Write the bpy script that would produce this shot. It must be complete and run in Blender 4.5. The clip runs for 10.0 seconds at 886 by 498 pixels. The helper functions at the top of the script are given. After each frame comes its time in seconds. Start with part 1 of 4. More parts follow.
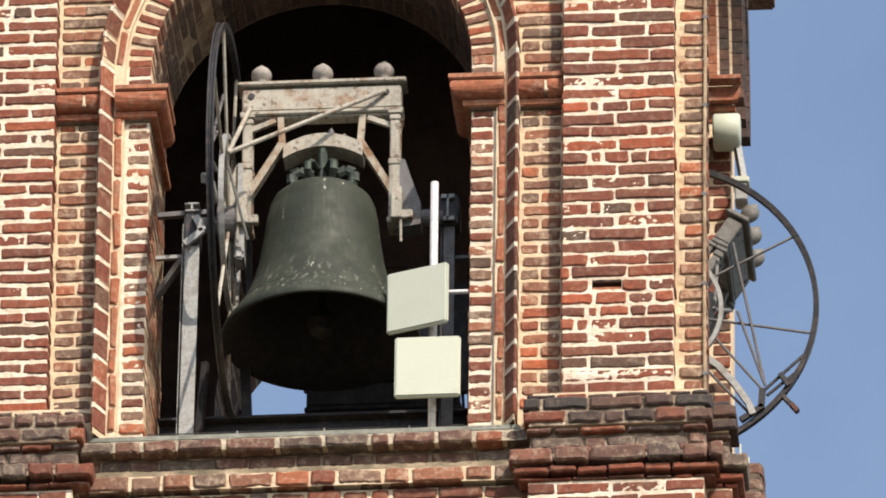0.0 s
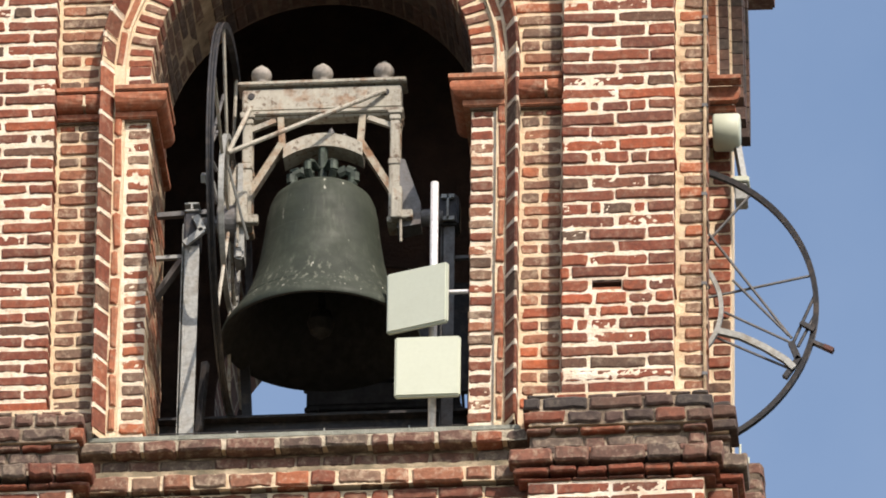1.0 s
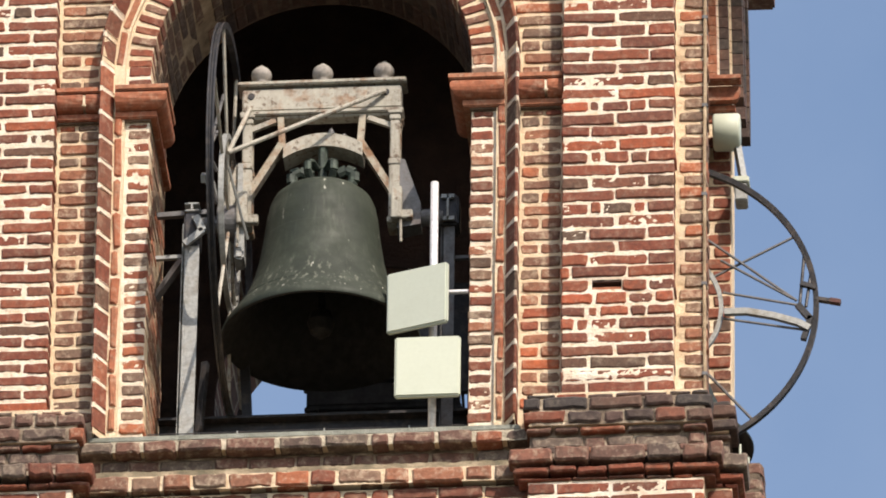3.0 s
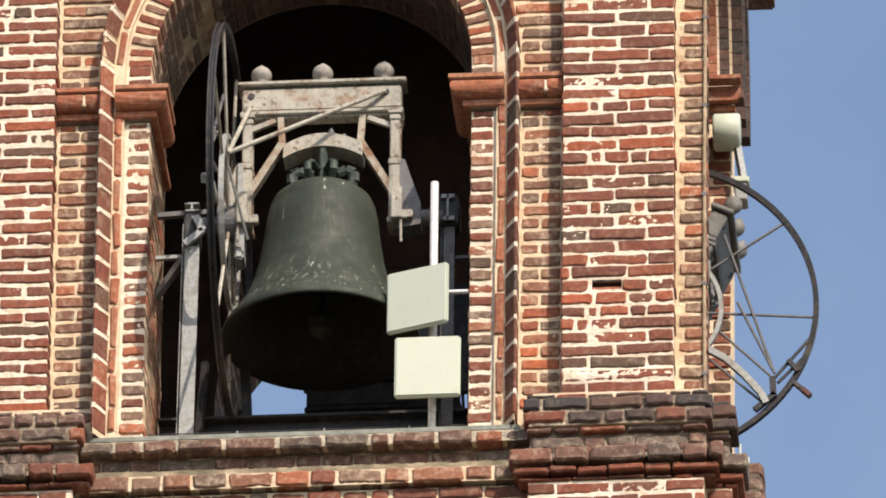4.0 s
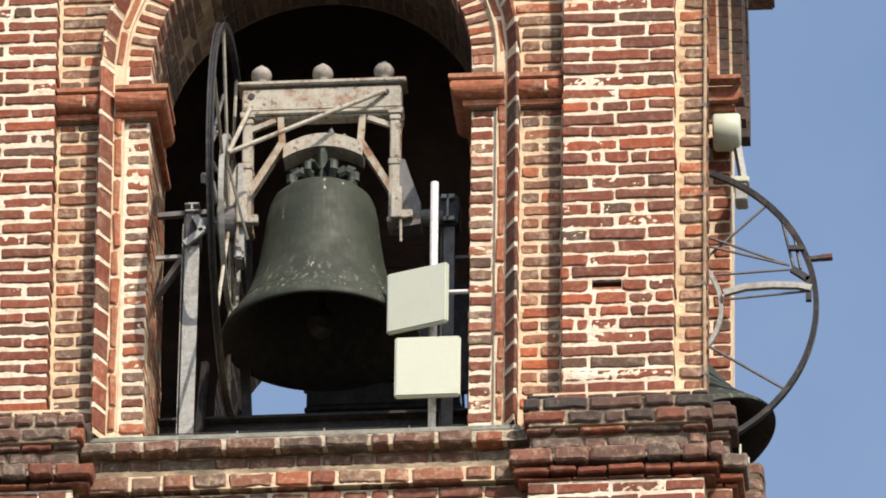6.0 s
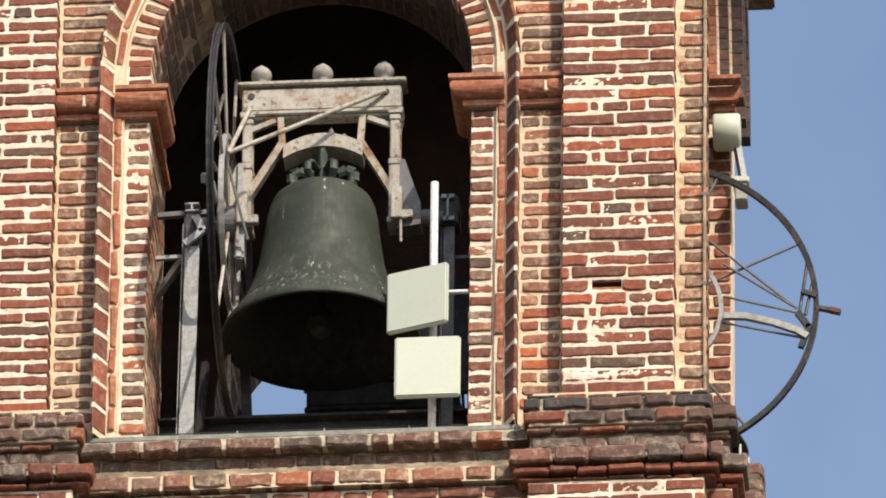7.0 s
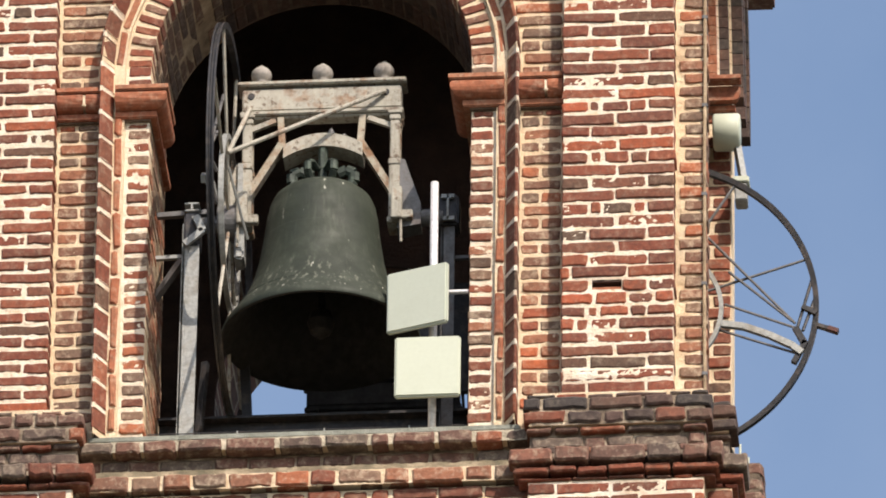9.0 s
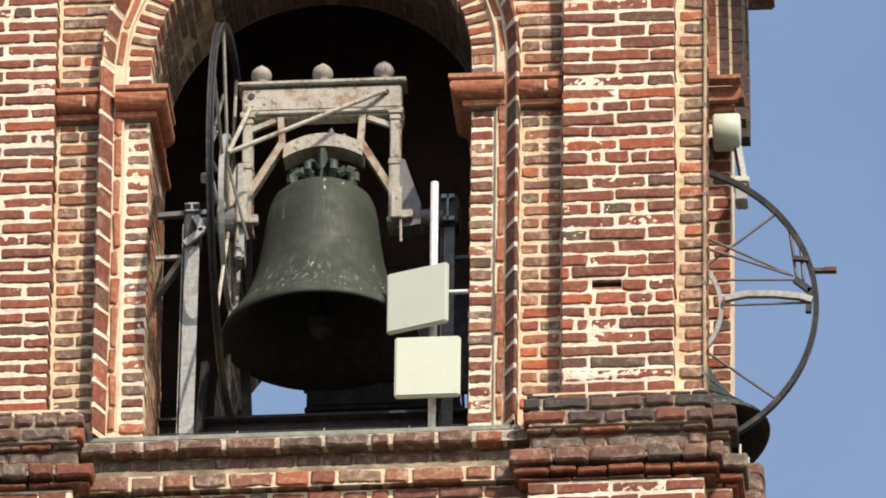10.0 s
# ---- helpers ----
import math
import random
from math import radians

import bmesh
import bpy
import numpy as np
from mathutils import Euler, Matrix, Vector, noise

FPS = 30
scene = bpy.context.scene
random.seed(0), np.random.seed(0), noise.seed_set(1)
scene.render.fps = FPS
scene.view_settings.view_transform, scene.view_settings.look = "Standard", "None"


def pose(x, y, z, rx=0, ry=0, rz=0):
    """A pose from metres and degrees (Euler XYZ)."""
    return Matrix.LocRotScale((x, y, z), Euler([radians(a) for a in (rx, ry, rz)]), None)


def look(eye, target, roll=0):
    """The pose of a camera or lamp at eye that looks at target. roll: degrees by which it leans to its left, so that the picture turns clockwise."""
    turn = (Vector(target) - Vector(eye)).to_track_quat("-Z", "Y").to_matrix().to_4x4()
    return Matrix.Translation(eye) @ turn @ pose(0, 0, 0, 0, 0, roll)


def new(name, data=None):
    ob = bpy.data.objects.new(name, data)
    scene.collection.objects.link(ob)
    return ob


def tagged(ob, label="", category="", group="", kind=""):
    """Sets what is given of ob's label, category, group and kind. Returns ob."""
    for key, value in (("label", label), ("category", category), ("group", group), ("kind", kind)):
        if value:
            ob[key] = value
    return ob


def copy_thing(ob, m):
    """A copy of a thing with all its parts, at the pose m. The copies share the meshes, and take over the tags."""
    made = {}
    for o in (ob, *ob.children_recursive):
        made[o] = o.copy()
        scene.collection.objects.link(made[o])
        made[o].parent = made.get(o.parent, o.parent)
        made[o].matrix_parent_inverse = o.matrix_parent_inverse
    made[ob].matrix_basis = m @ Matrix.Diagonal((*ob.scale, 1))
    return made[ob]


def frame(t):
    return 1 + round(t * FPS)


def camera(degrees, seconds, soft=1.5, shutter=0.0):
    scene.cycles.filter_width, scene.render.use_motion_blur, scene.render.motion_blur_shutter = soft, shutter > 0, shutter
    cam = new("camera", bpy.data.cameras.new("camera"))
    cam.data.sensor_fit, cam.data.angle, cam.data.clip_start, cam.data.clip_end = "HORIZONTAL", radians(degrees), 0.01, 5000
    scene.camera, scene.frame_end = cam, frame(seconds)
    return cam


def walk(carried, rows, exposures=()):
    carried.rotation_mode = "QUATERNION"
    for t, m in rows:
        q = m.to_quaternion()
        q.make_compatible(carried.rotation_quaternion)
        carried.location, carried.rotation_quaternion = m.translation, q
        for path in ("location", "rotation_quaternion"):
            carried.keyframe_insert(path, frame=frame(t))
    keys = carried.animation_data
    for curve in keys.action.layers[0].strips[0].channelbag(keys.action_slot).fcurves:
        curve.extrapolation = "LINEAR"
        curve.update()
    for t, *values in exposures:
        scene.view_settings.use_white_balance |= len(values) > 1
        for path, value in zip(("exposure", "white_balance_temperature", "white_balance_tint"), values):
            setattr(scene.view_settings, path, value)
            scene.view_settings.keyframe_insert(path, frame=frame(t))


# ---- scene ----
# A brick bell tower seen from far below through a long lens; one bell swings in the east opening.
XC = -0.013            # middle of the front opening
CY = 1.958             # middle of the tower, front to back
SPRING = 34.10         # centre height of the arches
SILL = 32.12

cam = camera(3.742, 10.0, soft=1.85)
EYE, AHEAD = (5.274, -53.198, 0.913), (0.62, 0.0, 33.0)
walk(cam, [(0.0, look(EYE, AHEAD, 0.66)), (10.0, look(EYE, AHEAD, 0.66))], exposures=[(0.0, 0.31), (10.0, 0.31)])

# ---- light ----
SUN_EL, SUN_AZ = 45.5, 32.5     # degrees; azimuth off the front's normal, towards +x
world = bpy.data.worlds.new("sky")
scene.world = world
world.use_nodes = True
wn = world.node_tree
sky = wn.nodes.new("ShaderNodeTexSky")
sky.sky_type = "NISHITA"
sky.sun_disc = False
sky.sun_elevation = radians(SUN_EL)
sky.sun_rotation = radians(180.0 - SUN_AZ)
sky.air_density, sky.dust_density, sky.ozone_density = 1.0, 2.2, 1.4
bg = wn.nodes["Background"]
bg.inputs["Strength"].default_value = 0.15
wco, wnoise, wramp, wmix = (wn.nodes.new(k) for k in ("ShaderNodeTexCoord", "ShaderNodeTexNoise", "ShaderNodeMapRange", "ShaderNodeMix"))
wnoise.inputs["Scale"].default_value, wnoise.inputs["Detail"].default_value = 22.0, 6.0
wramp.inputs["From Min"].default_value, wramp.inputs["From Max"].default_value, wramp.inputs["To Max"].default_value = 0.3, 0.75, 0.10
wmix.data_type = "RGBA"
wmix.inputs["B"].default_value = (6.5, 6.8, 7.4, 1)          # thin high haze
wn.links.new(wco.outputs["Generated"], wnoise.inputs["Vector"])
wn.links.new(wnoise.outputs["Fac"], wramp.inputs["Value"])
wn.links.new(wramp.outputs["Result"], wmix.inputs["Factor"])
wn.links.new(sky.outputs["Color"], wmix.inputs["A"])
wn.links.new(wmix.outputs["Result"], bg.inputs["Color"])
sun_data = bpy.data.lights.new("sun", "SUN")
sun_data.energy, sun_data.angle, sun_data.color = 4.5, radians(0.5), (1.0, 0.862, 0.748)
sun = new("sun", sun_data)
to_sun = Vector((math.sin(radians(SUN_AZ)) * math.cos(radians(SUN_EL)), -math.cos(radians(SUN_AZ)) * math.cos(radians(SUN_EL)), math.sin(radians(SUN_EL))))
sun.matrix_world = look(Vector((0, 0, 60)) + 20 * to_sun, Vector((0, 0, 60)))


# ---- materials ----
class Shade:
    """A node material with a few helpers."""

    def __init__(self, name, rough=0.8, metal=0.0):
        self.m = bpy.data.materials.new(name)
        self.m.use_nodes = True
        self.t = self.m.node_tree
        self.b = self.t.nodes["Principled BSDF"]
        self.b.inputs["Roughness"].default_value = rough
        self.b.inputs["Metallic"].default_value = metal
        self.co = self.t.nodes.new("ShaderNodeTexCoord").outputs["Object"]
        self.geo = self.t.nodes.new("ShaderNodeNewGeometry")

    def noise(self, scale, detail=4.0, rough=0.55, world_space=False, stretch=None):
        n = self.t.nodes.new("ShaderNodeTexNoise")
        n.inputs["Scale"].default_value, n.inputs["Detail"].default_value, n.inputs["Roughness"].default_value = scale, detail, rough
        src = self.geo.outputs["Position"] if world_space else self.co
        if stretch:
            mp = self.t.nodes.new("ShaderNodeMapping")
            mp.inputs["Scale"].default_value = stretch
            self.t.links.new(src, mp.inputs["Vector"])
            src = mp.outputs["Vector"]
        self.t.links.new(src, n.inputs["Vector"])
        return n.outputs["Fac"]

    def ramp(self, fac, stops, mode="LINEAR"):
        r = self.t.nodes.new("ShaderNodeValToRGB")
        r.color_ramp.interpolation = mode
        els = r.color_ramp.elements
        while len(els) < len(stops):
            els.new(0.5)
        for e, (p, c) in zip(els, stops):
            e.position = p
            e.color = (*c, 1) if isinstance(c, tuple) else (c, c, c, 1)
        self.t.links.new(fac, r.inputs["Fac"])
        return r.outputs["Color"]

    def mix(self, fac, a, b, kind="MIX"):
        n = self.t.nodes.new("ShaderNodeMix")
        n.data_type, n.blend_type = "RGBA", kind
        for sock, val in ((n.inputs["Factor"], fac), (n.inputs["A"], a), (n.inputs["B"], b)):
            if isinstance(val, (int, float)):
                sock.default_value = val
            elif isinstance(val, tuple):
                sock.default_value = (*val, 1)
            else:
                self.t.links.new(val, sock)
        return n.outputs["Result"]

    def random(self):
        return self.t.nodes.new("ShaderNodeObjectInfo").outputs["Random"]

    def color(self, c):
        if isinstance(c, tuple):
            self.b.inputs["Base Color"].default_value = (*c, 1)
        else:
            self.t.links.new(c, self.b.inputs["Base Color"])
        return self

    def bump(self, h, dist=0.004, strength=0.7):
        n = self.t.nodes.new("ShaderNodeBump")
        n.inputs["Distance"].default_value, n.inputs["Strength"].default_value = dist, strength
        self.t.links.new(h, n.inputs["Height"])
        self.t.links.new(n.outputs["Normal"], self.b.inputs["Normal"])
        return self

    def rough(self, fac, lo, hi):
        self.t.links.new(self.ramp(fac, [(0.3, lo), (0.7, hi)]), self.b.inputs["Roughness"])
        return self


LIME = (0.74, 0.62, 0.44)


def brick_material(name, stops, lime=0.25, soot=0.25):
    """Fired brick: one tone a piece, mottling inside it, lime smears and dark crust."""
    s = Shade(name, 0.9)
    tone = s.ramp(s.random(), stops, "CONSTANT")
    mott = s.ramp(s.noise(38, 5, 0.65, True), [(0.3, 0.66), (0.7, 1.25)])
    c = s.mix(1.0, tone, mott, "MULTIPLY")
    dark = s.ramp(s.noise(11, 6, 0.7, True), [(0.52, 0.0), (0.72, soot)])
    c = s.mix(dark, c, (0.045, 0.036, 0.03))
    smear = s.ramp(s.noise(23, 6, 0.7, True), [(0.5, 0.0), (0.75, lime)])
    c = s.mix(smear, c, LIME)
    s.color(c)
    return s.bump(s.noise(120, 6, 0.7, True), 0.004, 0.8).m


RED = [(0.00, (0.182, 0.052, 0.028)), (0.13, (0.217, 0.060, 0.030)), (0.27, (0.147, 0.049, 0.028)), (0.40, (0.235, 0.069, 0.033)), (0.53, (0.188, 0.058, 0.031)), (0.66, (0.159, 0.055, 0.032)), (0.76, (0.100, 0.058, 0.037)), (0.82, (0.171, 0.062, 0.034)), (0.92, (0.29, 0.072, 0.028)), (0.95, (0.118, 0.058, 0.035))]
M_BRICK = brick_material("brick_red", RED, 0.22, 0.4)
M_BRICK_PALE = brick_material("brick_limy", [(0.0, (0.24, 0.105, 0.06)), (0.2, (0.19, 0.095, 0.06)), (0.4, (0.29, 0.12, 0.065)), (0.58, (0.16, 0.10, 0.068)),
                                            (0.70, (0.36, 0.12, 0.055)), (0.86, (0.21, 0.125, 0.08))], 0.6, 0.2)
M_TERRA = brick_material("terracotta", [(0.0, (0.35, 0.120, 0.058)), (0.3, (0.29, 0.098, 0.050)), (0.6, (0.36, 0.145, 0.075)), (0.85, (0.25, 0.098, 0.056))], 0.35, 0.3)
M_FRESH = brick_material("brick_orange", [(0.0, (0.37, 0.088, 0.036)), (0.3, (0.30, 0.082, 0.038)), (0.6, (0.42, 0.112, 0.043)), (0.85, (0.27, 0.070, 0.034))], 0.25, 0.3)
M_CRUST = brick_material("brick_weathered", [(0.0, (0.135, 0.072, 0.052)), (0.2, (0.165, 0.082, 0.056)), (0.38, (0.10, 0.067, 0.052)), (0.55, (0.15, 0.074, 0.052)),
                                           (0.7, (0.22, 0.092, 0.058)), (0.8, (0.14, 0.103, 0.078)), (0.95, (0.26, 0.088, 0.045))], 0.45, 0.5)
# dark crusted rows of the string course; on the east arch it paints shade
M_CRUST_SHADE = brick_material("brick_blackened", [(0.0, (0.060, 0.040, 0.033)), (0.25, (0.085, 0.050, 0.040)), (0.5, (0.052, 0.042, 0.037)), (0.75, (0.11, 0.060, 0.042)), (0.92, (0.20, 0.075, 0.045))], 0.12, 0.5)


def mortar_material(name, lo, mid, hi, dirty):
    s = Shade(name, 0.95)
    c = s.ramp(s.noise(9, 6, 0.6, True), [(0.3, lo), (0.5, mid), (0.7, hi)])
    dirt = s.ramp(s.noise(3.1, 7, 0.7, True), [(0.55, 0.0), (0.8, dirty)])
    c = s.mix(dirt, c, (0.22, 0.165, 0.115))
    pits = s.ramp(s.noise(60, 5, 0.7, True), [(0.58, 0.0), (0.7, 0.55)])
    s.color(s.mix(pits, c, (0.30, 0.22, 0.14)))
    return s.bump(s.noise(70, 7, 0.7, True), 0.012, 1.0).m


def far_brick_material():
    """Brickwork too far off or too hidden for single pieces."""
    s = Shade("brickwork", 0.92)
    t = s.t.nodes.new("ShaderNodeTexBrick")
    sep, add, com = (s.t.nodes.new(k) for k in ("ShaderNodeSeparateXYZ", "ShaderNodeMath", "ShaderNodeCombineXYZ"))
    s.t.links.new(s.geo.outputs["Position"], sep.inputs["Vector"])
    s.t.links.new(sep.outputs["X"], add.inputs[0])
    s.t.links.new(sep.outputs["Y"], add.inputs[1])
    s.t.links.new(add.outputs["Value"], com.inputs["X"])
    s.t.links.new(sep.outputs["Z"], com.inputs["Y"])
    s.t.links.new(com.outputs["Vector"], t.inputs["Vector"])
    for k, v in (("Scale", 1.0), ("Mortar Size", 0.007), ("Brick Width", 0.26), ("Row Height", 0.0684), ("Mortar Smooth", 0.3)):
        t.inputs[k].default_value = v
    t.inputs["Color1"].default_value, t.inputs["Color2"].default_value, t.inputs["Mortar"].default_value = (0.2, 0.085, 0.055, 1), (0.13, 0.075, 0.055, 1), (0.5, 0.42, 0.3, 1)
    mott = s.ramp(s.noise(6, 7, 0.7, True), [(0.3, 0.45), (0.7, 1.1)])
    s.color(s.mix(1.0, t.outputs["Color"], mott, "MULTIPLY"))
    return s.bump(s.noise(60, 6, 0.7, True), 0.006).m


def metal_material(name, base, worn, metal, rough, scale=14, lo=0.5, hi=0.68, amount=0.8, grain=1.0, streak=0.0, chips=0.0):
    s = Shade(name, rough, metal)
    c = s.mix(s.ramp(s.noise(scale, 7, 0.7), [(lo, 0.0), (hi, amount)]), base, worn)
    c = s.mix(1.0, c, s.ramp(s.noise(60, 4), [(0.3, 1 - 0.22 * grain), (0.7, 1 + 0.15 * grain)]), "MULTIPLY")
    if streak:
        c = s.mix(s.ramp(s.noise(30, 6, 0.7, False, (1, 1, 0.16)), [(0.5, 0.0), (0.7, streak)]), c, tuple(0.3 * v for v in worn))
        c = s.mix(s.ramp(s.noise(5, 5, 0.6), [(0.45, 0.0), (0.62, 0.6)]), c, tuple(1.35 * v for v in base))
    if chips:
        c = s.mix(s.ramp(s.noise(31, 5, 0.65), [(0.57, 0.0), (0.64, chips)]), c, (0.10, 0.058, 0.034))
    s.color(c).rough(s.noise(25), max(rough - 0.15, 0.1), min(rough + 0.15, 1))
    return s.bump(s.noise(90, 5), 0.0015, 0.6 * min(grain, 1.0)).m


def bronze_material():
    s = Shade("bronze_patina", 0.7, 0.2)
    c = s.ramp(s.noise(5, 7, 0.65), [(0.3, (0.015, 0.021, 0.014)), (0.5, (0.024, 0.032, 0.021)), (0.7, (0.038, 0.047, 0.033))])
    streak = s.ramp(s.noise(16, 5, 0.7, False, (1, 1, 0.12)), [(0.55, 0.0), (0.8, 0.5)])
    c = s.mix(streak, c, (0.10, 0.115, 0.085))
    spots = s.ramp(s.noise(30, 3, 0.6, False, (1, 1, 0.22)), [(0.68, 0.0), (0.73, 0.8)])
    c = s.mix(spots, c, (0.5, 0.5, 0.42))
    sep = s.t.nodes.new("ShaderNodeSeparateXYZ")
    s.t.links.new(s.co, sep.inputs["Vector"])
    mr = s.t.nodes.new("ShaderNodeMapRange")
    mr.inputs["From Min"].default_value, mr.inputs["From Max"].default_value = -0.62, -0.34
    s.t.links.new(sep.outputs["Z"], mr.inputs["Value"])
    band = s.ramp(mr.outputs["Result"], [(0.0, 0.2), (0.35, 1.0), (0.65, 0.9), (1.0, 0.1)])
    lime = s.ramp(s.noise(44, 4, 0.65, False, (1, 1, 0.13)), [(0.55, 0.0), (0.72, 0.55)])
    c = s.mix(s.mix(1.0, lime, band, "MULTIPLY"), c, (0.33, 0.34, 0.27))
    s.color(c).rough(s.noise(12), 0.6, 0.8)
    return s.bump(s.noise(55, 6), 0.002, 0.5).m


M_MORTAR = mortar_material("lime_mortar", (0.64, 0.47, 0.29), (0.80, 0.64, 0.43), (0.87, 0.75, 0.56), 0.7)
M_LIME = mortar_material("white_lime_mortar", (0.72, 0.56, 0.40), (0.87, 0.75, 0.58), (0.92, 0.84, 0.70), 0.5)
M_HAUNCH = mortar_material("stained_lime_mortar", (0.18, 0.13, 0.08), (0.38, 0.28, 0.175), (0.60, 0.47, 0.31), 0.8)
M_WORN = mortar_material("weathered_mortar", (0.10, 0.075, 0.055), (0.27, 0.21, 0.15), (0.66, 0.55, 0.40), 0.8)
M_MOSS = mortar_material("mossy_mortar", (0.10, 0.09, 0.055), (0.22, 0.18, 0.115), (0.50, 0.41, 0.28), 0.6)
M_CEMENT = mortar_material("grey_lime_mortar", (0.30, 0.27, 0.20), (0.52, 0.46, 0.34), (0.76, 0.66, 0.50), 0.6)
M_SILL = mortar_material("grey_green_cement", (0.20, 0.21, 0.17), (0.29, 0.30, 0.25), (0.36, 0.37, 0.31), 0.5)
# bronze inside the bells and the clapper: shade put into a near-black colour
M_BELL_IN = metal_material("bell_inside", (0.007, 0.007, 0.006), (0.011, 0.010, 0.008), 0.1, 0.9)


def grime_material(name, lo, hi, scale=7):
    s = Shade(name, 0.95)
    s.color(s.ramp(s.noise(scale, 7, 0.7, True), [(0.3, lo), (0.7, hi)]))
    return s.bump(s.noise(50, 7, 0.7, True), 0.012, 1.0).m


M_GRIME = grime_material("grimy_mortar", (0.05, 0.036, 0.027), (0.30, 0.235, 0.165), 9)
# deep shade of the belfry chamber and the brick hole, put into the colour
M_SHADE = grime_material("sooty_plaster", (0.035, 0.022, 0.018), (0.10, 0.058, 0.044), 3)
# soffit mortar, darkened in colour for the shade under the arch
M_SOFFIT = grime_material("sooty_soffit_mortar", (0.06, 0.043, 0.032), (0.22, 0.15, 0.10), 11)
# crown bricks darkened for the soffit's shade; the name string seeds their outlines
M_BRICK_SHADED = brick_material("brick_sooty", [(0.0, (0.065, 0.036, 0.027)), (0.3, (0.09, 0.048, 0.034)), (0.6, (0.055, 0.034, 0.027)), (0.8, (0.105, 0.058, 0.04))], 0.12, 0.5)
M_BRICK_DULL = brick_material("brick_dull", [(0.0, (0.15, 0.082, 0.052)), (0.25, (0.105, 0.068, 0.05)), (0.5, (0.19, 0.095, 0.058)), (0.75, (0.13, 0.085, 0.06))], 0.35, 0.4)
M_FARBRICK = far_brick_material()
M_BRONZE = bronze_material()
M_YOKE = metal_material("weathered_white_paint", (0.345, 0.33, 0.275), (0.23, 0.115, 0.05), 0.0, 0.8, 9, 0.54, 0.62, 0.8, 1.0, 0.55, 0.8)
M_YOKE_RUST = metal_material("rust_eaten_paint", (0.35, 0.32, 0.25), (0.22, 0.105, 0.045), 0.0, 0.85, 11, 0.44, 0.58, 0.9, 1.0, 0.5, 0.8)
M_YOKE_GREY = metal_material("grey_flaking_paint", (0.17, 0.17, 0.155), (0.09, 0.065, 0.045), 0.1, 0.7, 10)
M_FINIAL = metal_material("stained_cast_iron", (0.28, 0.26, 0.23), (0.13, 0.10, 0.075), 0.0, 0.75, 12, 0.5, 0.66, 0.8, 1.0, 0.5)
M_IRON = metal_material("dark_iron", (0.030, 0.031, 0.034), (0.09, 0.075, 0.065), 0.5, 0.55)
M_STEEL = metal_material("galvanised_steel", (0.30, 0.31, 0.295), (0.2, 0.18, 0.145), 0.35, 0.55, 9)
M_DARKSTEEL = metal_material("grey_painted_steel", (0.13, 0.13, 0.13), (0.09, 0.07, 0.06), 0.3, 0.6)
M_WHITE = metal_material("cream_plastic", (0.50, 0.535, 0.425), (0.475, 0.51, 0.40), 0.0, 0.55, 3, 0.5, 0.68, 0.8, 0.12)
M_GREYWHITE = metal_material("grey_plastic", (0.50, 0.535, 0.44), (0.475, 0.505, 0.415), 0.0, 0.55, 3, 0.5, 0.68, 0.8, 0.12)
M_POLE = metal_material("bright_zinc", (0.72, 0.72, 0.72), (0.55, 0.55, 0.55), 0.25, 0.45)
M_VERDI = metal_material("verdigris_bronze", (0.035, 0.048, 0.038), (0.12, 0.16, 0.12), 0.3, 0.65, 18)
M_RUST = metal_material("rusty_red_paint", (0.10, 0.042, 0.036), (0.07, 0.05, 0.04), 0.2, 0.7)
M_BLACK = metal_material("black_rubber", (0.02, 0.02, 0.022), (0.04, 0.04, 0.04), 0.0, 0.7)


def ground_material():
    s = Shade("town_ground", 0.95)
    s.color(s.ramp(s.noise(0.05, 8, 0.6), [(0.35, (0.045, 0.06, 0.03)), (0.5, (0.07, 0.068, 0.055)), (0.65, (0.11, 0.10, 0.085))]))
    return s.m


M_GROUND = ground_material()


# ---- mesh helpers ----
def mesh_of(name, bm, material, smooth=False):
    bm.normal_update()
    me = bpy.data.meshes.new(name)
    bm.to_mesh(me)
    bm.free()
    me.materials.append(material)
    if smooth:
        for p in me.polygons:
            p.use_smooth = True
    return me


def part(name, bm, material, parent=None, label="", smooth=False):
    ob = new(name, mesh_of(name, bm, material, smooth))
    ob.parent = parent
    return tagged(ob, label=label)


def box(bm, x0, x1, y0, y1, z0, z1, bevel=0.0, seg=2, flat=""):
    b = bmesh.new() if bevel else bm
    vs = [b.verts.new((x, y, z)) for z in (z0, z1) for y in (y0, y1) for x in (x0, x1)]
    for f in ((0, 2, 3, 1), (4, 5, 7, 6), (0, 1, 5, 4), (2, 6, 7, 3), (0, 4, 6, 2), (1, 3, 7, 5)):
        b.faces.new([vs[i] for i in f])
    if bevel:
        bmesh.ops.bevel(b, geom=[e for e in b.edges if not flat or (max(v.co.z for v in e.verts) < z0 + 1e-6 and (max(v.co.y for v in e.verts) < y0 + 1e-6 or ("l" in flat and max(v.co.x for v in e.verts) < x0 + 1e-6) or ("r" in flat and min(v.co.x for v in e.verts) > x1 - 1e-6)))], offset=bevel, segments=seg, affect="EDGES")
        merge(bm, b)
    return bm


def merge(bm, other, m=None):
    if m is not None:
        other.transform(m)
    me = bpy.data.meshes.new("tmp")
    other.to_mesh(me)
    other.free()
    bm.from_mesh(me)
    bpy.data.meshes.remove(me)
    return bm


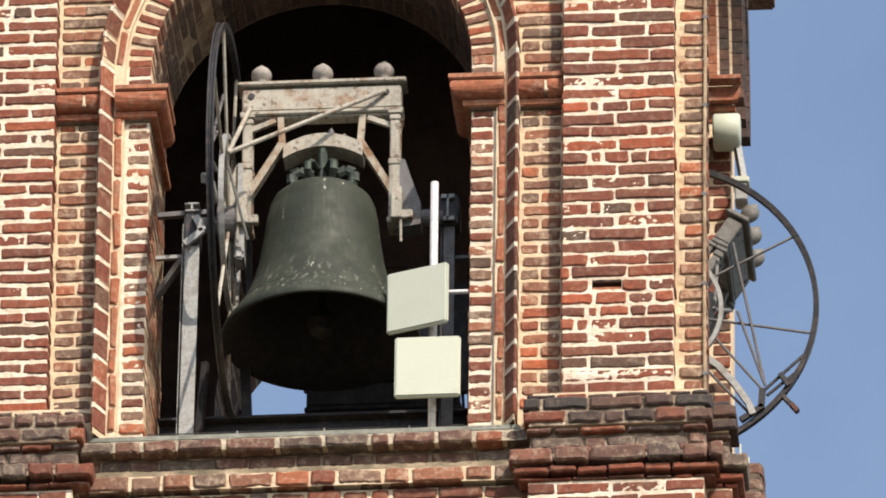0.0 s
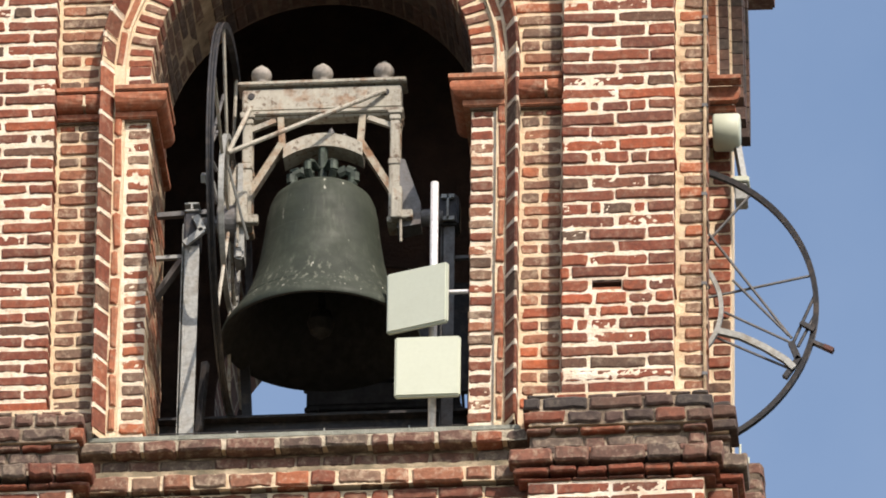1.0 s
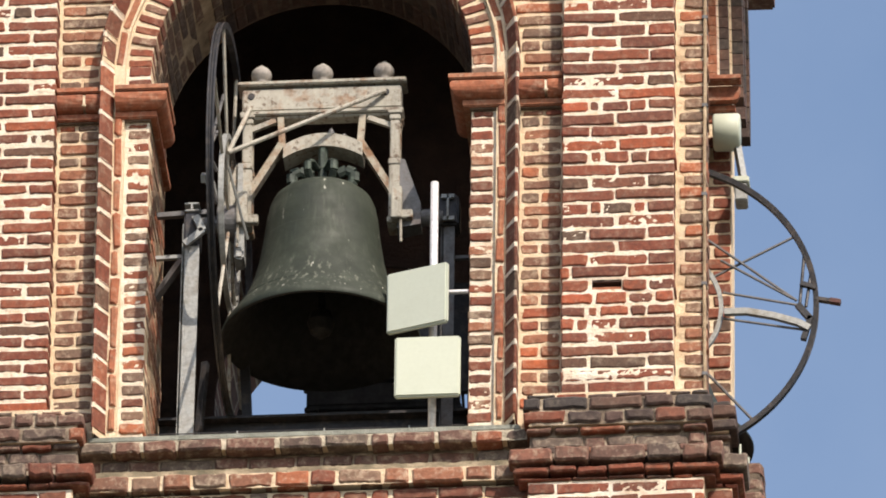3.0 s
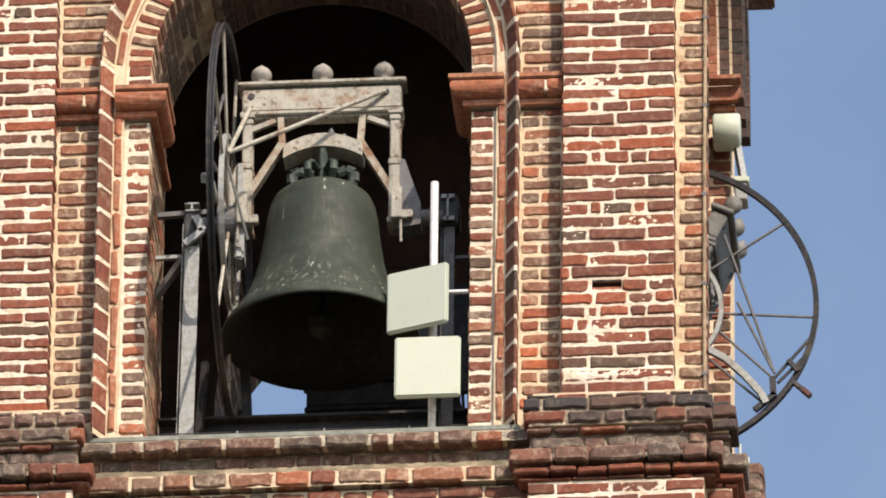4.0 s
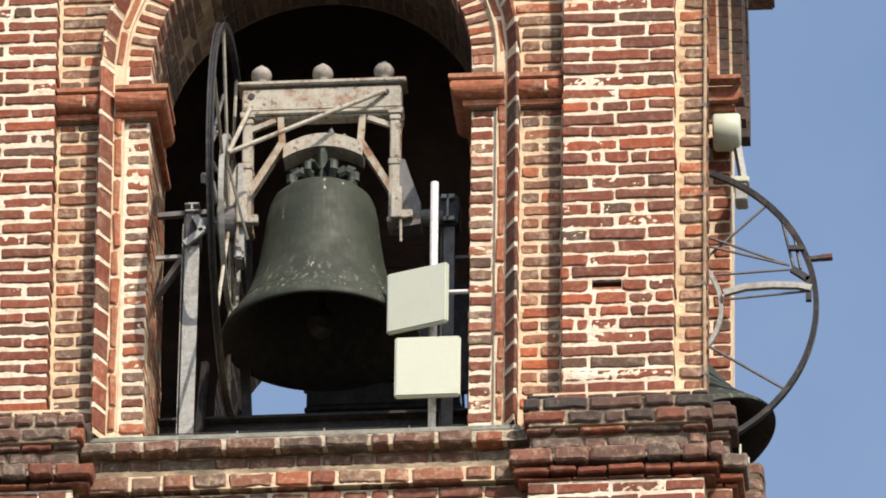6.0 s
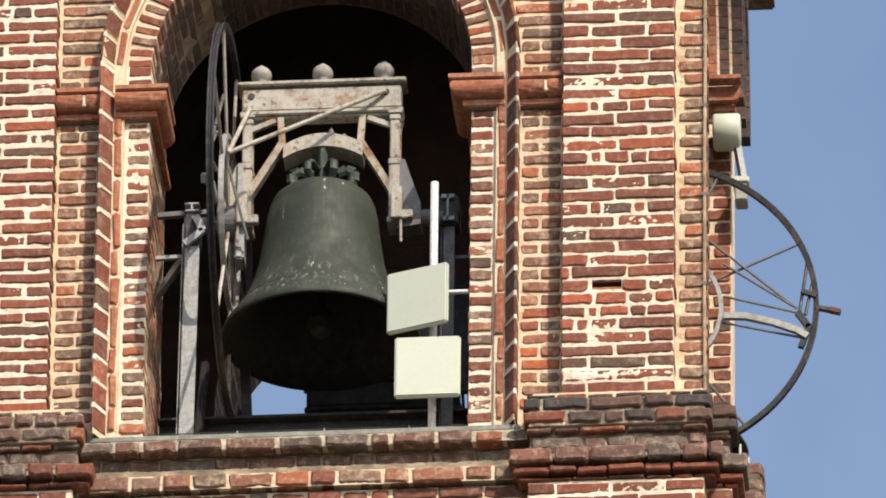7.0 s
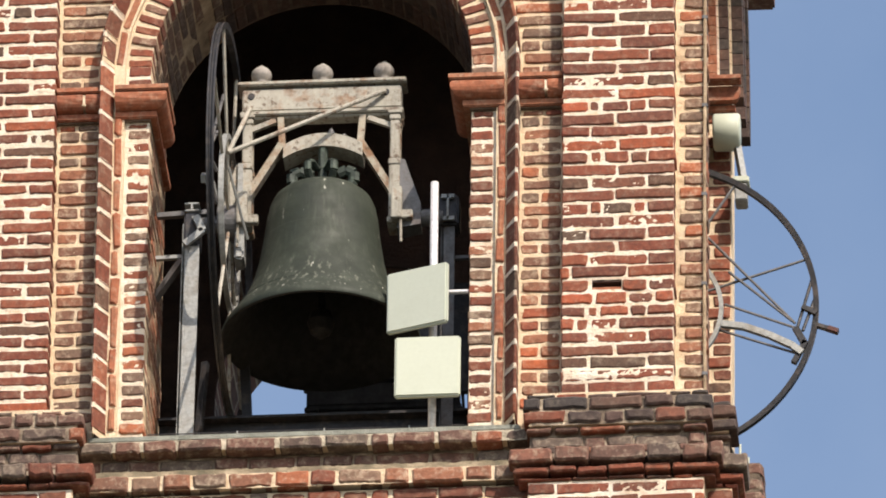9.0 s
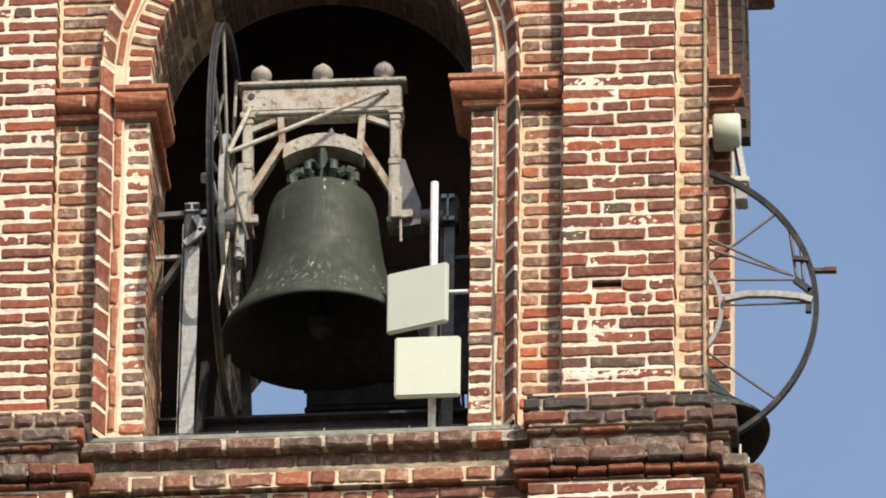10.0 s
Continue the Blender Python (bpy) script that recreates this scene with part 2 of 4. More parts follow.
def bar(bm, a, b, w, h=None, seg=4, up=(0, 0, 1)):
    """A straight bar from a to b: square (seg 4) or round."""
    a, b = Vector(a), Vector(b)
    d = (b - a).normalized()
    u = d.cross(Vector(up))
    u = u.normalized() if u.length > 1e-4 else Vector((1, 0, 0))
    v = u.cross(d).normalized()
    h = w if h is None else h
    rings = []
    for p in (a, b):
        ring = []
        for i in range(seg):
            t = 2 * math.pi * (i + 0.5) / seg
            k = math.sqrt(2) if seg == 4 else 1
            ring.append(bm.verts.new(p + u * (w / 2 * k * math.cos(t)) + v * (h / 2 * k * math.sin(t))))
        rings.append(ring)
    for i in range(seg):
        j = (i + 1) % seg
        bm.faces.new((rings[0][i], rings[0][j], rings[1][j], rings[1][i]))
    bm.faces.new(rings[0][::-1])
    bm.faces.new(rings[1])
    return bm


def lathe(bm, prof, seg=48, m=None):
    """Turn a profile of (r, z) about z; ends with r = 0 close."""
    rings = []
    m = m or Matrix.Identity(4)
    for r, z in prof:
        if r < 1e-5:
            rings.append([bm.verts.new(m @ Vector((0, 0, z)))])
        else:
            rings.append([bm.verts.new(m @ Vector((r * math.cos(2 * math.pi * i / seg), r * math.sin(2 * math.pi * i / seg), z))) for i in range(seg)])
    for a, b in zip(rings, rings[1:]):
        for i in range(seg):
            j = (i + 1) % seg
            q = [a[i % len(a)], a[j % len(a)], b[j % len(b)], b[i % len(b)]]
            q = list(dict.fromkeys(q))
            if len(q) > 2:
                bm.faces.new(q)
    return bm


def ring(bm, R, sec, n=72, a0=0.0, a1=360.0):
    """Sweep a closed section of (radial, axial) offsets round the x axis; angle 0 is -y, 90 is +z."""
    full = abs(a1 - a0) >= 359.9
    cols = []
    for i in range(n if full else n + 1):
        t = radians(a0 + (a1 - a0) * i / n)
        cols.append([bm.verts.new((ax, -(R + r) * math.cos(t), (R + r) * math.sin(t))) for r, ax in sec])
    k = len(sec)
    for i in range(n):
        a, b = cols[i], cols[(i + 1) % len(cols)]
        for j in range(k):
            bm.faces.new((a[j], a[(j + 1) % k], b[(j + 1) % k], b[j]))
    if not full:
        bm.faces.new(cols[0])
        bm.faces.new(cols[-1][::-1])
    return bm


def arch_path(n=36):
    """Stations up one jamb, round the arch and down the other, as (t, angle) functions of an offset r."""
    out = [("l", 32.085)] + [("a", 180 - 180 * i / n) for i in range(n + 1)] + [("r", 32.085)]
    return out


def arch_sweep(bm, prof, half=0.748):
    """Sweep a section of (outward offset, y) along the opening's edge."""
    cols = []
    for kind, v in arch_path():
        col = []
        for r, y in prof:
            R = half + r
            if kind == "l":
                col.append(bm.verts.new((XC - R, y, v)))
            elif kind == "r":
                col.append(bm.verts.new((XC + R, y, v)))
            else:
                col.append(bm.verts.new((XC + R * math.cos(radians(v)), y, SPRING + R * math.sin(radians(v)))))
        cols.append(col)
    for a, b in zip(cols, cols[1:]):
        for j in range(len(prof) - 1):
            bm.faces.new((a[j], a[j + 1], b[j + 1], b[j]))
    return bm


# ---- bricks ----
PIECES = {}
rng = random.Random(7)


def brick_mesh(L, H, depth, material, proud, worn, variant):
    """A brick laid with its face towards -y: ragged outline, rounded arrises."""
    key = (round(L, 2), round(H, 3), round(depth, 2), material.name, round(proud, 3), worn, variant)
    if key in PIECES:
        return PIECES[key]
    r = random.Random(str(key))
    L, H = round(L, 2), round(H, 3)
    l, h, j = L / 2, H / 2, 0.0026 + 0.003 * worn
    base = []
    for sx, sz in ((-1, -1), (1, -1), (1, 1), (-1, 1)):
        c = min(r.uniform(0.003, 0.012), h * 0.5)
        k = c * r.uniform(0.5, 0.9)
        pair = [(sx * l, sz * (h - k)), (sx * (l - c), sz * h)]
        base += pair if sx * sz > 0 else pair[::-1]
        if sx == -sz:
            continue
        base += [(sx * u * l, sz * h + r.uniform(-0.9, 0.8) * j * sz) for u in ((0.36, -0.34) if L > 0.1 else (0.0,))]
    n = len(base)
    edge = [(x + r.uniform(-j, j) * 1.2, z + r.uniform(-j, j)) for x, z in base]
    ins = 0.005 + 0.009 * worn
    front = [(x - math.copysign(min(ins, abs(x)), x) * (1 if abs(x) > l * 0.6 else 0), z - math.copysign(min(ins, abs(z)), z) * (1 if abs(z) > h * 0.6 else 0)) for x, z in edge]
    bm = bmesh.new()
    f = [bm.verts.new((x, -proud + r.uniform(-0.0015, 0.0015), z)) for x, z in front]
    e = [bm.verts.new((x, -proud + ins * 0.9, z)) for x, z in edge]
    b = [bm.verts.new((x, depth, z)) for x, z in edge]
    bm.faces.new(f)
    for p, q in ((f, e), (e, b)):
        for i in range(n):
            k = (i + 1) % n
            bm.faces.new((p[i], q[i], q[k], p[k]))
    bmesh.ops.recalc_face_normals(bm, faces=bm.faces[:])
    PIECES[key] = mesh_of("brick", bm, material)
    return PIECES[key]


def lay(parent, material, x, y, z, L, H, turn=None, depth=0.05, proud=0.006, worn=0.0, name="brick"):
    """One brick as a piece of parent; (x, y, z) is the middle of its face on the mortar plane."""
    ob = new(name, brick_mesh(L, H, depth, material, proud + rng.choice((-0.0025, 0, 0.002, 0.004)), worn, rng.randrange(9)))
    m = Matrix.Translation((x, y, z))
    if turn is not None:
        m = m @ turn
    ob.matrix_basis = m @ pose(0, 0, 0, rng.uniform(-1.5, 1.5), rng.uniform(-1.5, 1.5) * (1.0 if L < 0.2 else 0.6), rng.uniform(-0.8, 0.8))
    ob.parent = parent
    return ob


PITCH = 0.0687
Z0 = 31.028


def course(k):
    return Z0 + PITCH * (k + 0.5)


def wall_slab(name, polys, y0, y1, material, label="", parent=None):
    """Prisms over polygons in x and z, from y0 to y1."""
    bm = bmesh.new()
    for poly in polys:
        a = [bm.verts.new((x, y0, z)) for x, z in poly]
        b = [bm.verts.new((x, y1, z)) for x, z in poly]
        n = len(poly)
        bm.faces.new(a)
        bm.faces.new(b[::-1])
        for i in range(n):
            bm.faces.new((a[i], b[i], b[(i + 1) % n], a[(i + 1) % n]))
    bmesh.ops.recalc_face_normals(bm, faces=bm.faces[:])
    ob = part(name, bm, material, parent)
    return tagged(ob, label=label, kind="structure") if parent is None else ob


def pierced(half_w, half_open, z0, z1, sill=SILL, n=28):
    """Polygons of a wall with an arched opening: below, beside and above it."""
    polys = [[(XC - half_w, z0), (XC + half_w, z0), (XC + half_w, sill - 0.03), (XC - half_w, sill - 0.03)]]
    for s in (-1, 1):
        polys.append([(XC + s * half_w, sill - 0.03), (XC + s * half_open, sill - 0.03), (XC + s * half_open, SPRING), (XC + s * half_w, SPRING)])
        pts = [(XC + s * half_w, SPRING)] + [(XC + s * half_open * math.cos(radians(90 * i / n)), SPRING + half_open * math.sin(radians(90 * i / n))) for i in range(n + 1)]
        polys.append(pts + [(XC, z1), (XC + s * half_w, z1)])
    return polys


SOFFIT = [(0.05, 0.80), (0.0, 0.80), (0.0, 0.24)]
JAMB = [(0.0, 0.24), (0.0, 0.115), (0.118, 0.115), (0.118, 0.09), (0.167, 0.09), (0.215, 0.006), (0.219, 0.006), (0.219, 0.13)]

wall_front = wall_slab("wall_front", pierced(1.70, 0.80, 27.0, 37.5), 0.12, 0.80, M_MORTAR, "thick lime mortar and brick wall around an arched belfry opening")
surround = part("arch_surround", arch_sweep(bmesh.new(), JAMB), M_MORTAR)
tagged(surround, "stepped brick surround of the arched opening, lime pointed", kind="structure")
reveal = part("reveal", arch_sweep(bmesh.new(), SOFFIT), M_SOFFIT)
tagged(reveal, "reveal and soffit of the arch, shade put into the mortar colour", kind="structure")
haunch = bmesh.new()
for i in range(13):
    for y in (0.242, 0.80):
        a = radians(127 + 53 * i / 12)
        haunch.verts.new((XC + 0.7465 * math.cos(a), y, SPRING + 0.7465 * math.sin(a)))
haunch.verts.new((XC - 0.7465, 0.242, 32.09))
haunch.verts.new((XC - 0.7465, 0.80, 32.09))
haunch.verts.ensure_lookup_table()
for i in range(13):
    haunch.faces.new([haunch.verts[k] for k in (2 * i, 2 * i + 2, 2 * i + 3, 2 * i + 1)])
haunch = part("reveal", haunch, M_HAUNCH)
tagged(haunch, "paler lime-pointed west jamb and haunch of the arch", kind="structure")
corners = []
for s in (-1, 1):
    x0, x1 = sorted((XC + s * 1.69, XC + s * 1.834))
    corners.append(wall_slab("corner_strip", [[(x0, 27.0), (x1, 27.0), (x1, 37.5), (x0, 37.5)]], 0.125, 0.30, M_MORTAR, "narrow brick corner strip of the tower"))
wall_east_near = wall_slab("wall_east_near", [[(1.22, 27.0), (1.68, 27.0), (1.68, 37.5), (1.22, 37.5)]], 0.80, 1.10, M_FARBRICK, "brick corner pier beside the east opening")
wall_east_far = wall_slab("wall_east_far", [[(1.22, 27.0), (1.785, 27.0), (1.785, 35.44), (1.22, 35.44)]], 2.60, 2.84, M_MORTAR, "brick pier beyond the east opening")
wall_east_spandrel = wall_slab("wall_east_spandrel", [[(1.22, 35.44), (1.69, 35.44), (1.69, 37.5), (1.22, 37.5)]], 2.60, 2.84, M_FARBRICK, "brick wall over the pier beyond the east opening")
wall_east_back = wall_slab("wall_east_back", [[(1.22, 27.0), (1.66, 27.0), (1.66, 37.5), (1.22, 37.5)]], 2.84, 3.80, M_FARBRICK, "brick wall behind the east pier")
wall_east_low = wall_slab("wall_east_parapet", [[(1.22, 27.0), (1.79, 27.0), (1.79, 32.05), (1.22, 32.05)]], 1.10, 2.60, M_FARBRICK, "brick parapet under the east opening")
wall_north = wall_slab("wall_north", pierced(1.66, 0.748, 27.0, 37.5), 3.22, 3.80, M_FARBRICK, "brick wall with an arched opening")
# linings, floor and ceiling in M_SHADE: the chamber's darkness is painted on
wall_slab("lining", pierced(1.24, 0.75, 31.9, 37.5), 3.20, 3.22, M_SHADE, "lining of the north wall, coloured dark as chamber shade")
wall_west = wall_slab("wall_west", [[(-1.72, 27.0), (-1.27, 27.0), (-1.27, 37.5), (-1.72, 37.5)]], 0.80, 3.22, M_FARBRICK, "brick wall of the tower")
wall_slab("lining", [[(-1.27, 31.9), (-1.25, 31.9), (-1.25, 37.5), (-1.27, 37.5)]], 0.80, 3.20, M_SHADE, "lining of the west wall, coloured dark as chamber shade")
floor_belfry = part("floor", box(bmesh.new(), -1.25, 1.22, 0.8, 3.2, 31.7, 31.9), M_SHADE)
tagged(floor_belfry, "brick floor of the belfry, chamber shade put into its colour", kind="structure")
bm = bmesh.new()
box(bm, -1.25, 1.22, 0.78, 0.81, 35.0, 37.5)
tagged(part("lining", bm, M_SHADE), "lining above the arch, coloured dark as chamber shade", kind="structure")
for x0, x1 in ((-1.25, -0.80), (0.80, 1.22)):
    tagged(part("lining", box(bmesh.new(), x0, x1, 0.801, 0.815, 31.9, 35.0), M_SHADE), "lining behind the jamb, coloured dark as chamber shade", kind="structure")
vault = part("ceiling", box(bmesh.new(), -1.84, 1.82, 0.12, 3.8, 37.5, 37.8), M_SHADE)
tagged(vault, "brick ceiling over the belfry, chamber shade put into its colour", kind="structure")
shaft = part("tower_shaft", box(bmesh.new(), -1.86, 1.83, 0.1, 3.82, -0.75, 27.0), M_FARBRICK)
tagged(shaft, "tall square brick tower shaft", kind="structure")
bm = bmesh.new()
bmesh.ops.create_grid(bm, x_segments=8, y_segments=8, size=3000)
bmesh.ops.translate(bm, verts=bm.verts[:], vec=(0, 0, -0.75))
tagged(part("ground", bm, M_GROUND), "town ground spreading to the horizon", kind="structure")

pilasters = []
for s, nm in ((-1, "pilaster_west"), (1, "pilaster_east")):
    x0, x1 = sorted((XC + s * 1.184, XC + s * 1.694))
    polys = [[(x0, 27.0), (x1, 27.0), (x1, 37.5), (x0, 37.5)]]
    if s > 0:
        polys = [[(x0, 27.0), (x1, 27.0), (x1, 32.757), (x0, 32.757)], [(x0, 32.757), (1.303, 32.757), (1.303, 32.812), (x0, 32.812)],
                 [(1.443, 32.757), (x1, 32.757), (x1, 32.812), (1.443, 32.812)], [(x0, 32.812), (x1, 32.812), (x1, 37.5), (x0, 37.5)]]
    pilasters.append(wall_slab(nm, polys, 0.006, 0.14, M_MORTAR, "brick pilaster with broad pale lime joints"))


# patched rows of the east pilaster: joints, and which pieces are newer orange brick
REPAIRS = {25: ([0, 0.136, 0.278, 0.40, 0.526], ()), 24: ([0, 0.155, 0.31, 0.427, 0.526], (0, 1, 3)), 23: ([0, 0.12, 0.175, 0.317, 0.395, 0.526], (2,)),
           22: ([0, 0.068, 0.134, 0.265, 0.526], (0,)), 26: ([0, 0.047, 0.304, 0.526], ()), 31: ([0, 0.134, 0.186, 0.33, 0.395, 0.526], (3,)),
           35: ([0, 0.128, 0.194, 0.317, 0.40, 0.526], ()), 39: ([0, 0.128, 0.18, 0.31, 0.395, 0.526], (0,))}


def lay_front():
    for k in range(-4, 53):
        z = course(k)
        high = z > 32.20
        h = PITCH - 0.0085 - rng.uniform(0, 0.005)
        if not high:
            continue
        for s, pil in zip((-1, 1), pilasters):
            # pilaster faces: headers and stretchers in turn
            edges = [1.176, 1.702]
            if k % 2:
                cuts = [0, 0.243, 0.526]
                if rng.random() < 0.12:
                    cuts = [0, 0.12, 0.243, 0.40, 0.526] if rng.random() < 0.5 else [0, 0.243, 0.36, 0.526]
            else:
                cuts = [0, 0.122, 0.39, 0.526]
                if rng.random() < 0.15:
                    cuts = [0, 0.122, 0.21, 0.345, 0.43, 0.526]
            gap = s > 0 and k == 25
            if s > 0:
                shift = rng.uniform(-0.008, 0.008)
                cuts = REPAIRS[k][0] if k in REPAIRS else ([0, 0.128 + shift, 0.395 + shift, 0.526] if k % 2 else [0, 0.258 + shift, 0.526])
            fresh = REPAIRS[k][1] if s > 0 and k in REPAIRS else ()
            for a, b in zip(cuts, cuts[1:]):
                if gap and a == 0.136:
                    continue                                  # a brick has fallen out here
                g = 0.007 + rng.uniform(0, 0.008)
                L = b - a - g
                x = XC + s * (edges[0] + (a + b) / 2 + (0.003 if a == 0 else 0) * -1)
                lay(pil, M_FRESH if cuts.index(a) in fresh else M_BRICK, x, 0.006, z + rng.uniform(-0.004, 0.004), L, h - (0.006 if s < 0 else 0) - rng.choice((0, 0, 0.003, 0.006)), depth=0.10, worn=0.1)
            # narrow corner strip beyond the pilaster
            wide = 0.126 if k % 2 else 0.105
            lay(corners[(s + 1) // 2], M_BRICK_PALE, XC + s * (1.838 - wide / 2 + 0.004), 0.12, z, wide, h - 0.006, depth=0.11)
            # recessed wall between pilaster and arch
            if high and z < SPRING + 0.75:
                cuts = [0.977, 1.07, 1.172] if k % 2 else [0.985, 1.17]
                for a, b in zip(cuts, cuts[1:]):
                    if z < 33.80 or z > 33.97:
                        r0 = 0.0 if z < SPRING else 0.967 - math.sqrt(max(0.0, 0.967 ** 2 - (z - SPRING) ** 2))
                        if r0 < 0.15:
                            lay(wall_front, (M_FRESH if s > 0 and 15 < k < 25 and rng.random() < 0.7 else M_BRICK_PALE), XC + s * (a + b - r0) / 2, 0.12, z, b - a - 0.011 + r0, h - 0.008, depth=0.05, proud=0.0065)

    # below the string course: wide pedestals and the wall between them
    for x0, x1, y in ((-1.85, -1.05, -0.06), (-1.05, 1.02, 0.05), (1.02, 1.83, -0.06), (1.83, 1.95, 0.05)):
        for i in range(5):
            z = (31.712 if x0 < -1.5 else 31.672) - PITCH * i
            x = x0 + (0.0 if i % 2 else -0.12)
            while x < x1 - 0.03:
                L = rng.choice((0.25, 0.25, 0.13))
                a, b = max(x, x0), min(x + L, x1)
                if b - a > 0.04:
                    lay(base_wall, M_BRICK, (a + b) / 2, y, z + rng.uniform(-0.003, 0.003), b - a - 0.014, PITCH - 0.016, depth=0.05)
                x += L


bm = bmesh.new()
for x0, x1, y in ((-1.845, -1.055, -0.06), (-1.055, 1.025, 0.05), (1.025, 1.825, -0.06), (1.825, 1.945, 0.05)):
    box(bm, x0, x1, y, 0.3, 27.0, 31.750 if x0 < -1.5 else 31.712)
base_wall = part("base_wall", bm, M_MORTAR)
tagged(base_wall, "brick wall with pedestals below the string course", kind="structure")
lay_front()


def lay_surround():
    """Header band, thin strip and splayed roll along the jambs and the arch, and the reveal."""
    h = PITCH - 0.0165
    turns = {-1: pose(0, 0, 0, 0, 0, 90), 1: pose(0, 0, 0, 0, 0, -90)}
    for k in range(16, 46):
        z = course(k)
        if z > SPRING or z < 32.12:
            continue
        for s in (-1, 1):
            if not 33.80 < z < 33.97:
                lay(surround, M_BRICK if rng.random() < 0.5 else M_BRICK_PALE, XC + s * (0.748 + 0.050), 0.115, z, 0.108 - rng.uniform(0, 0.010), h - rng.choice((0, 0.003, 0.006)), depth=0.125)
            cuts = [0.245, 0.37, 0.62, 0.79] if k % 2 else [0.245, 0.49, 0.79]
            for a, b in zip(cuts, cuts[1:]):
                lay(haunch if s < 0 else reveal, M_BRICK_PALE, XC + s * 0.748, (a + b) / 2, z, b - a - 0.02, h, turn=turns[s], depth=0.04, proud=0.003)
    # voussoirs of the header band and the soffit
    n = 42
    for i in range(n):
        a = 180 * (i + 0.5) / n
        c, sn = math.cos(radians(a)), math.sin(radians(a))
        t = pose(0, 0, 0, 0, -a, 0)
        R = 0.748 + 0.051
        lay(surround, M_BRICK if i % 3 else M_BRICK_PALE, XC + R * c, 0.115, SPRING + R * sn, 0.106, 0.748 * math.pi / n - 0.015, turn=t, depth=0.125)
        # crown pieces carry the soffit's shade as colour, haunch pieces stay paler
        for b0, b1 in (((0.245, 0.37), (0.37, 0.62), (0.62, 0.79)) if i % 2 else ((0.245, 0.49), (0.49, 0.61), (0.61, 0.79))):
            lay(haunch if a > 128 else reveal, M_BRICK_DULL if a > 128 else M_BRICK_SHADED, XC + 0.748 * c, (b0 + b1) / 2, SPRING + 0.748 * sn, 0.748 * math.pi / n - 0.007, b1 - b0 - 0.008,
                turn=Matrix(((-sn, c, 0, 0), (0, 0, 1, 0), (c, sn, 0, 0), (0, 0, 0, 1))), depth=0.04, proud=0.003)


lay_surround()


def pointing(parent, x0, x1, z0, z1, y, bulge=0.0, hole=None, step=0.0085, material=None):
    """The uneven skin of lime pointing between bricks: it swells over arrises in places."""
    nx, nz = max(2, int((x1 - x0) / step)), int((z1 - z0) / step)
    verts, faces = [], []
    for i in range(nz + 1):
        for k in range(nx + 1):
            x, z = x0 + (x1 - x0) * k / nx, z0 + (z1 - z0) * i / nz
            a = noise.noise((x * 36, z * 52, 3.1 + y)) * 0.0042 + noise.noise((x * 9, z * 17, 7.7 + y)) * 0.0019 + noise.noise((x * 90, z * 90, 1.0)) * 0.0022
            low = max(0.0, 1 - abs(z - 32.300) / 0.06) * 0.0085 if y < 0.05 and x > 1 and z > 32.1 else 0.0
            edge = min(k, nx - k, 1)
            verts.append((x, y - (a + bulge + low) * edge, z))
    for i in range(nz):
        for k in range(nx):
            x, z = x0 + (x1 - x0) * (k + 0.5) / nx, z0 + (z1 - z0) * (i + 0.5) / nz
            if hole and hole[0] < x < hole[1] and hole[2] < z < hole[3]:
                continue
            a = i * (nx + 1) + k
            faces.append((a, a + 1, a + nx + 2, a + nx + 1))
    me = bpy.data.meshes.new("pointing")
    me.from_pydata(verts, [], faces)
    me.materials.append(material or M_MORTAR)
    for p in me.polygons:
        p.use_smooth = True
    ob = new("pointing", me)
    ob.parent = parent
    return tagged(ob, "uneven cream lime pointing")


pointing(pilasters[1], XC + 1.184, XC + 1.694, 32.17, 34.75, 0.0045, 0.0002, (1.303, 1.443, 32.757, 32.812), material=M_LIME)
pointing(pilasters[0], XC - 1.694, XC - 1.184, 32.17, 34.75, 0.0045, 0.0004, material=M_LIME)
for s, c in zip((-1, 1), corners):
    pointing(c, *sorted((XC + s * 1.697, XC + s * 1.832)), 32.17, 34.75, 0.1235, 0.0015)
    pointing(wall_front, *sorted((XC + s * 0.972, XC + s * 1.175)), 32.12, 34.5, 0.1185, -0.0008)
    pointing(surround, *sorted((XC + s * 0.750, XC + s * 0.864)), 32.09, SPRING, 0.1135, 0.0003, material=M_LIME)
# back and top of the hole painted near black to stand for its shade
tagged(part("hole_back", box(bmesh.new(), 1.30, 1.446, 0.095, 0.118, 32.75, 32.82), M_SHADE, pilasters[1]), "back of a lost brick's hole, coloured as shade")
tagged(part("hole_top", box(bmesh.new(), 1.302, 1.444, 0.008, 0.094, 32.800, 32.816), M_SHADE, pilasters[1]), "underside of the brick over the hole, coloured as shade")
part("brick", box(bmesh.new(), 1.304, 1.442, 0.012, 0.1, 32.7565, 32.776, 0.003), M_TERRA, pilasters[1])


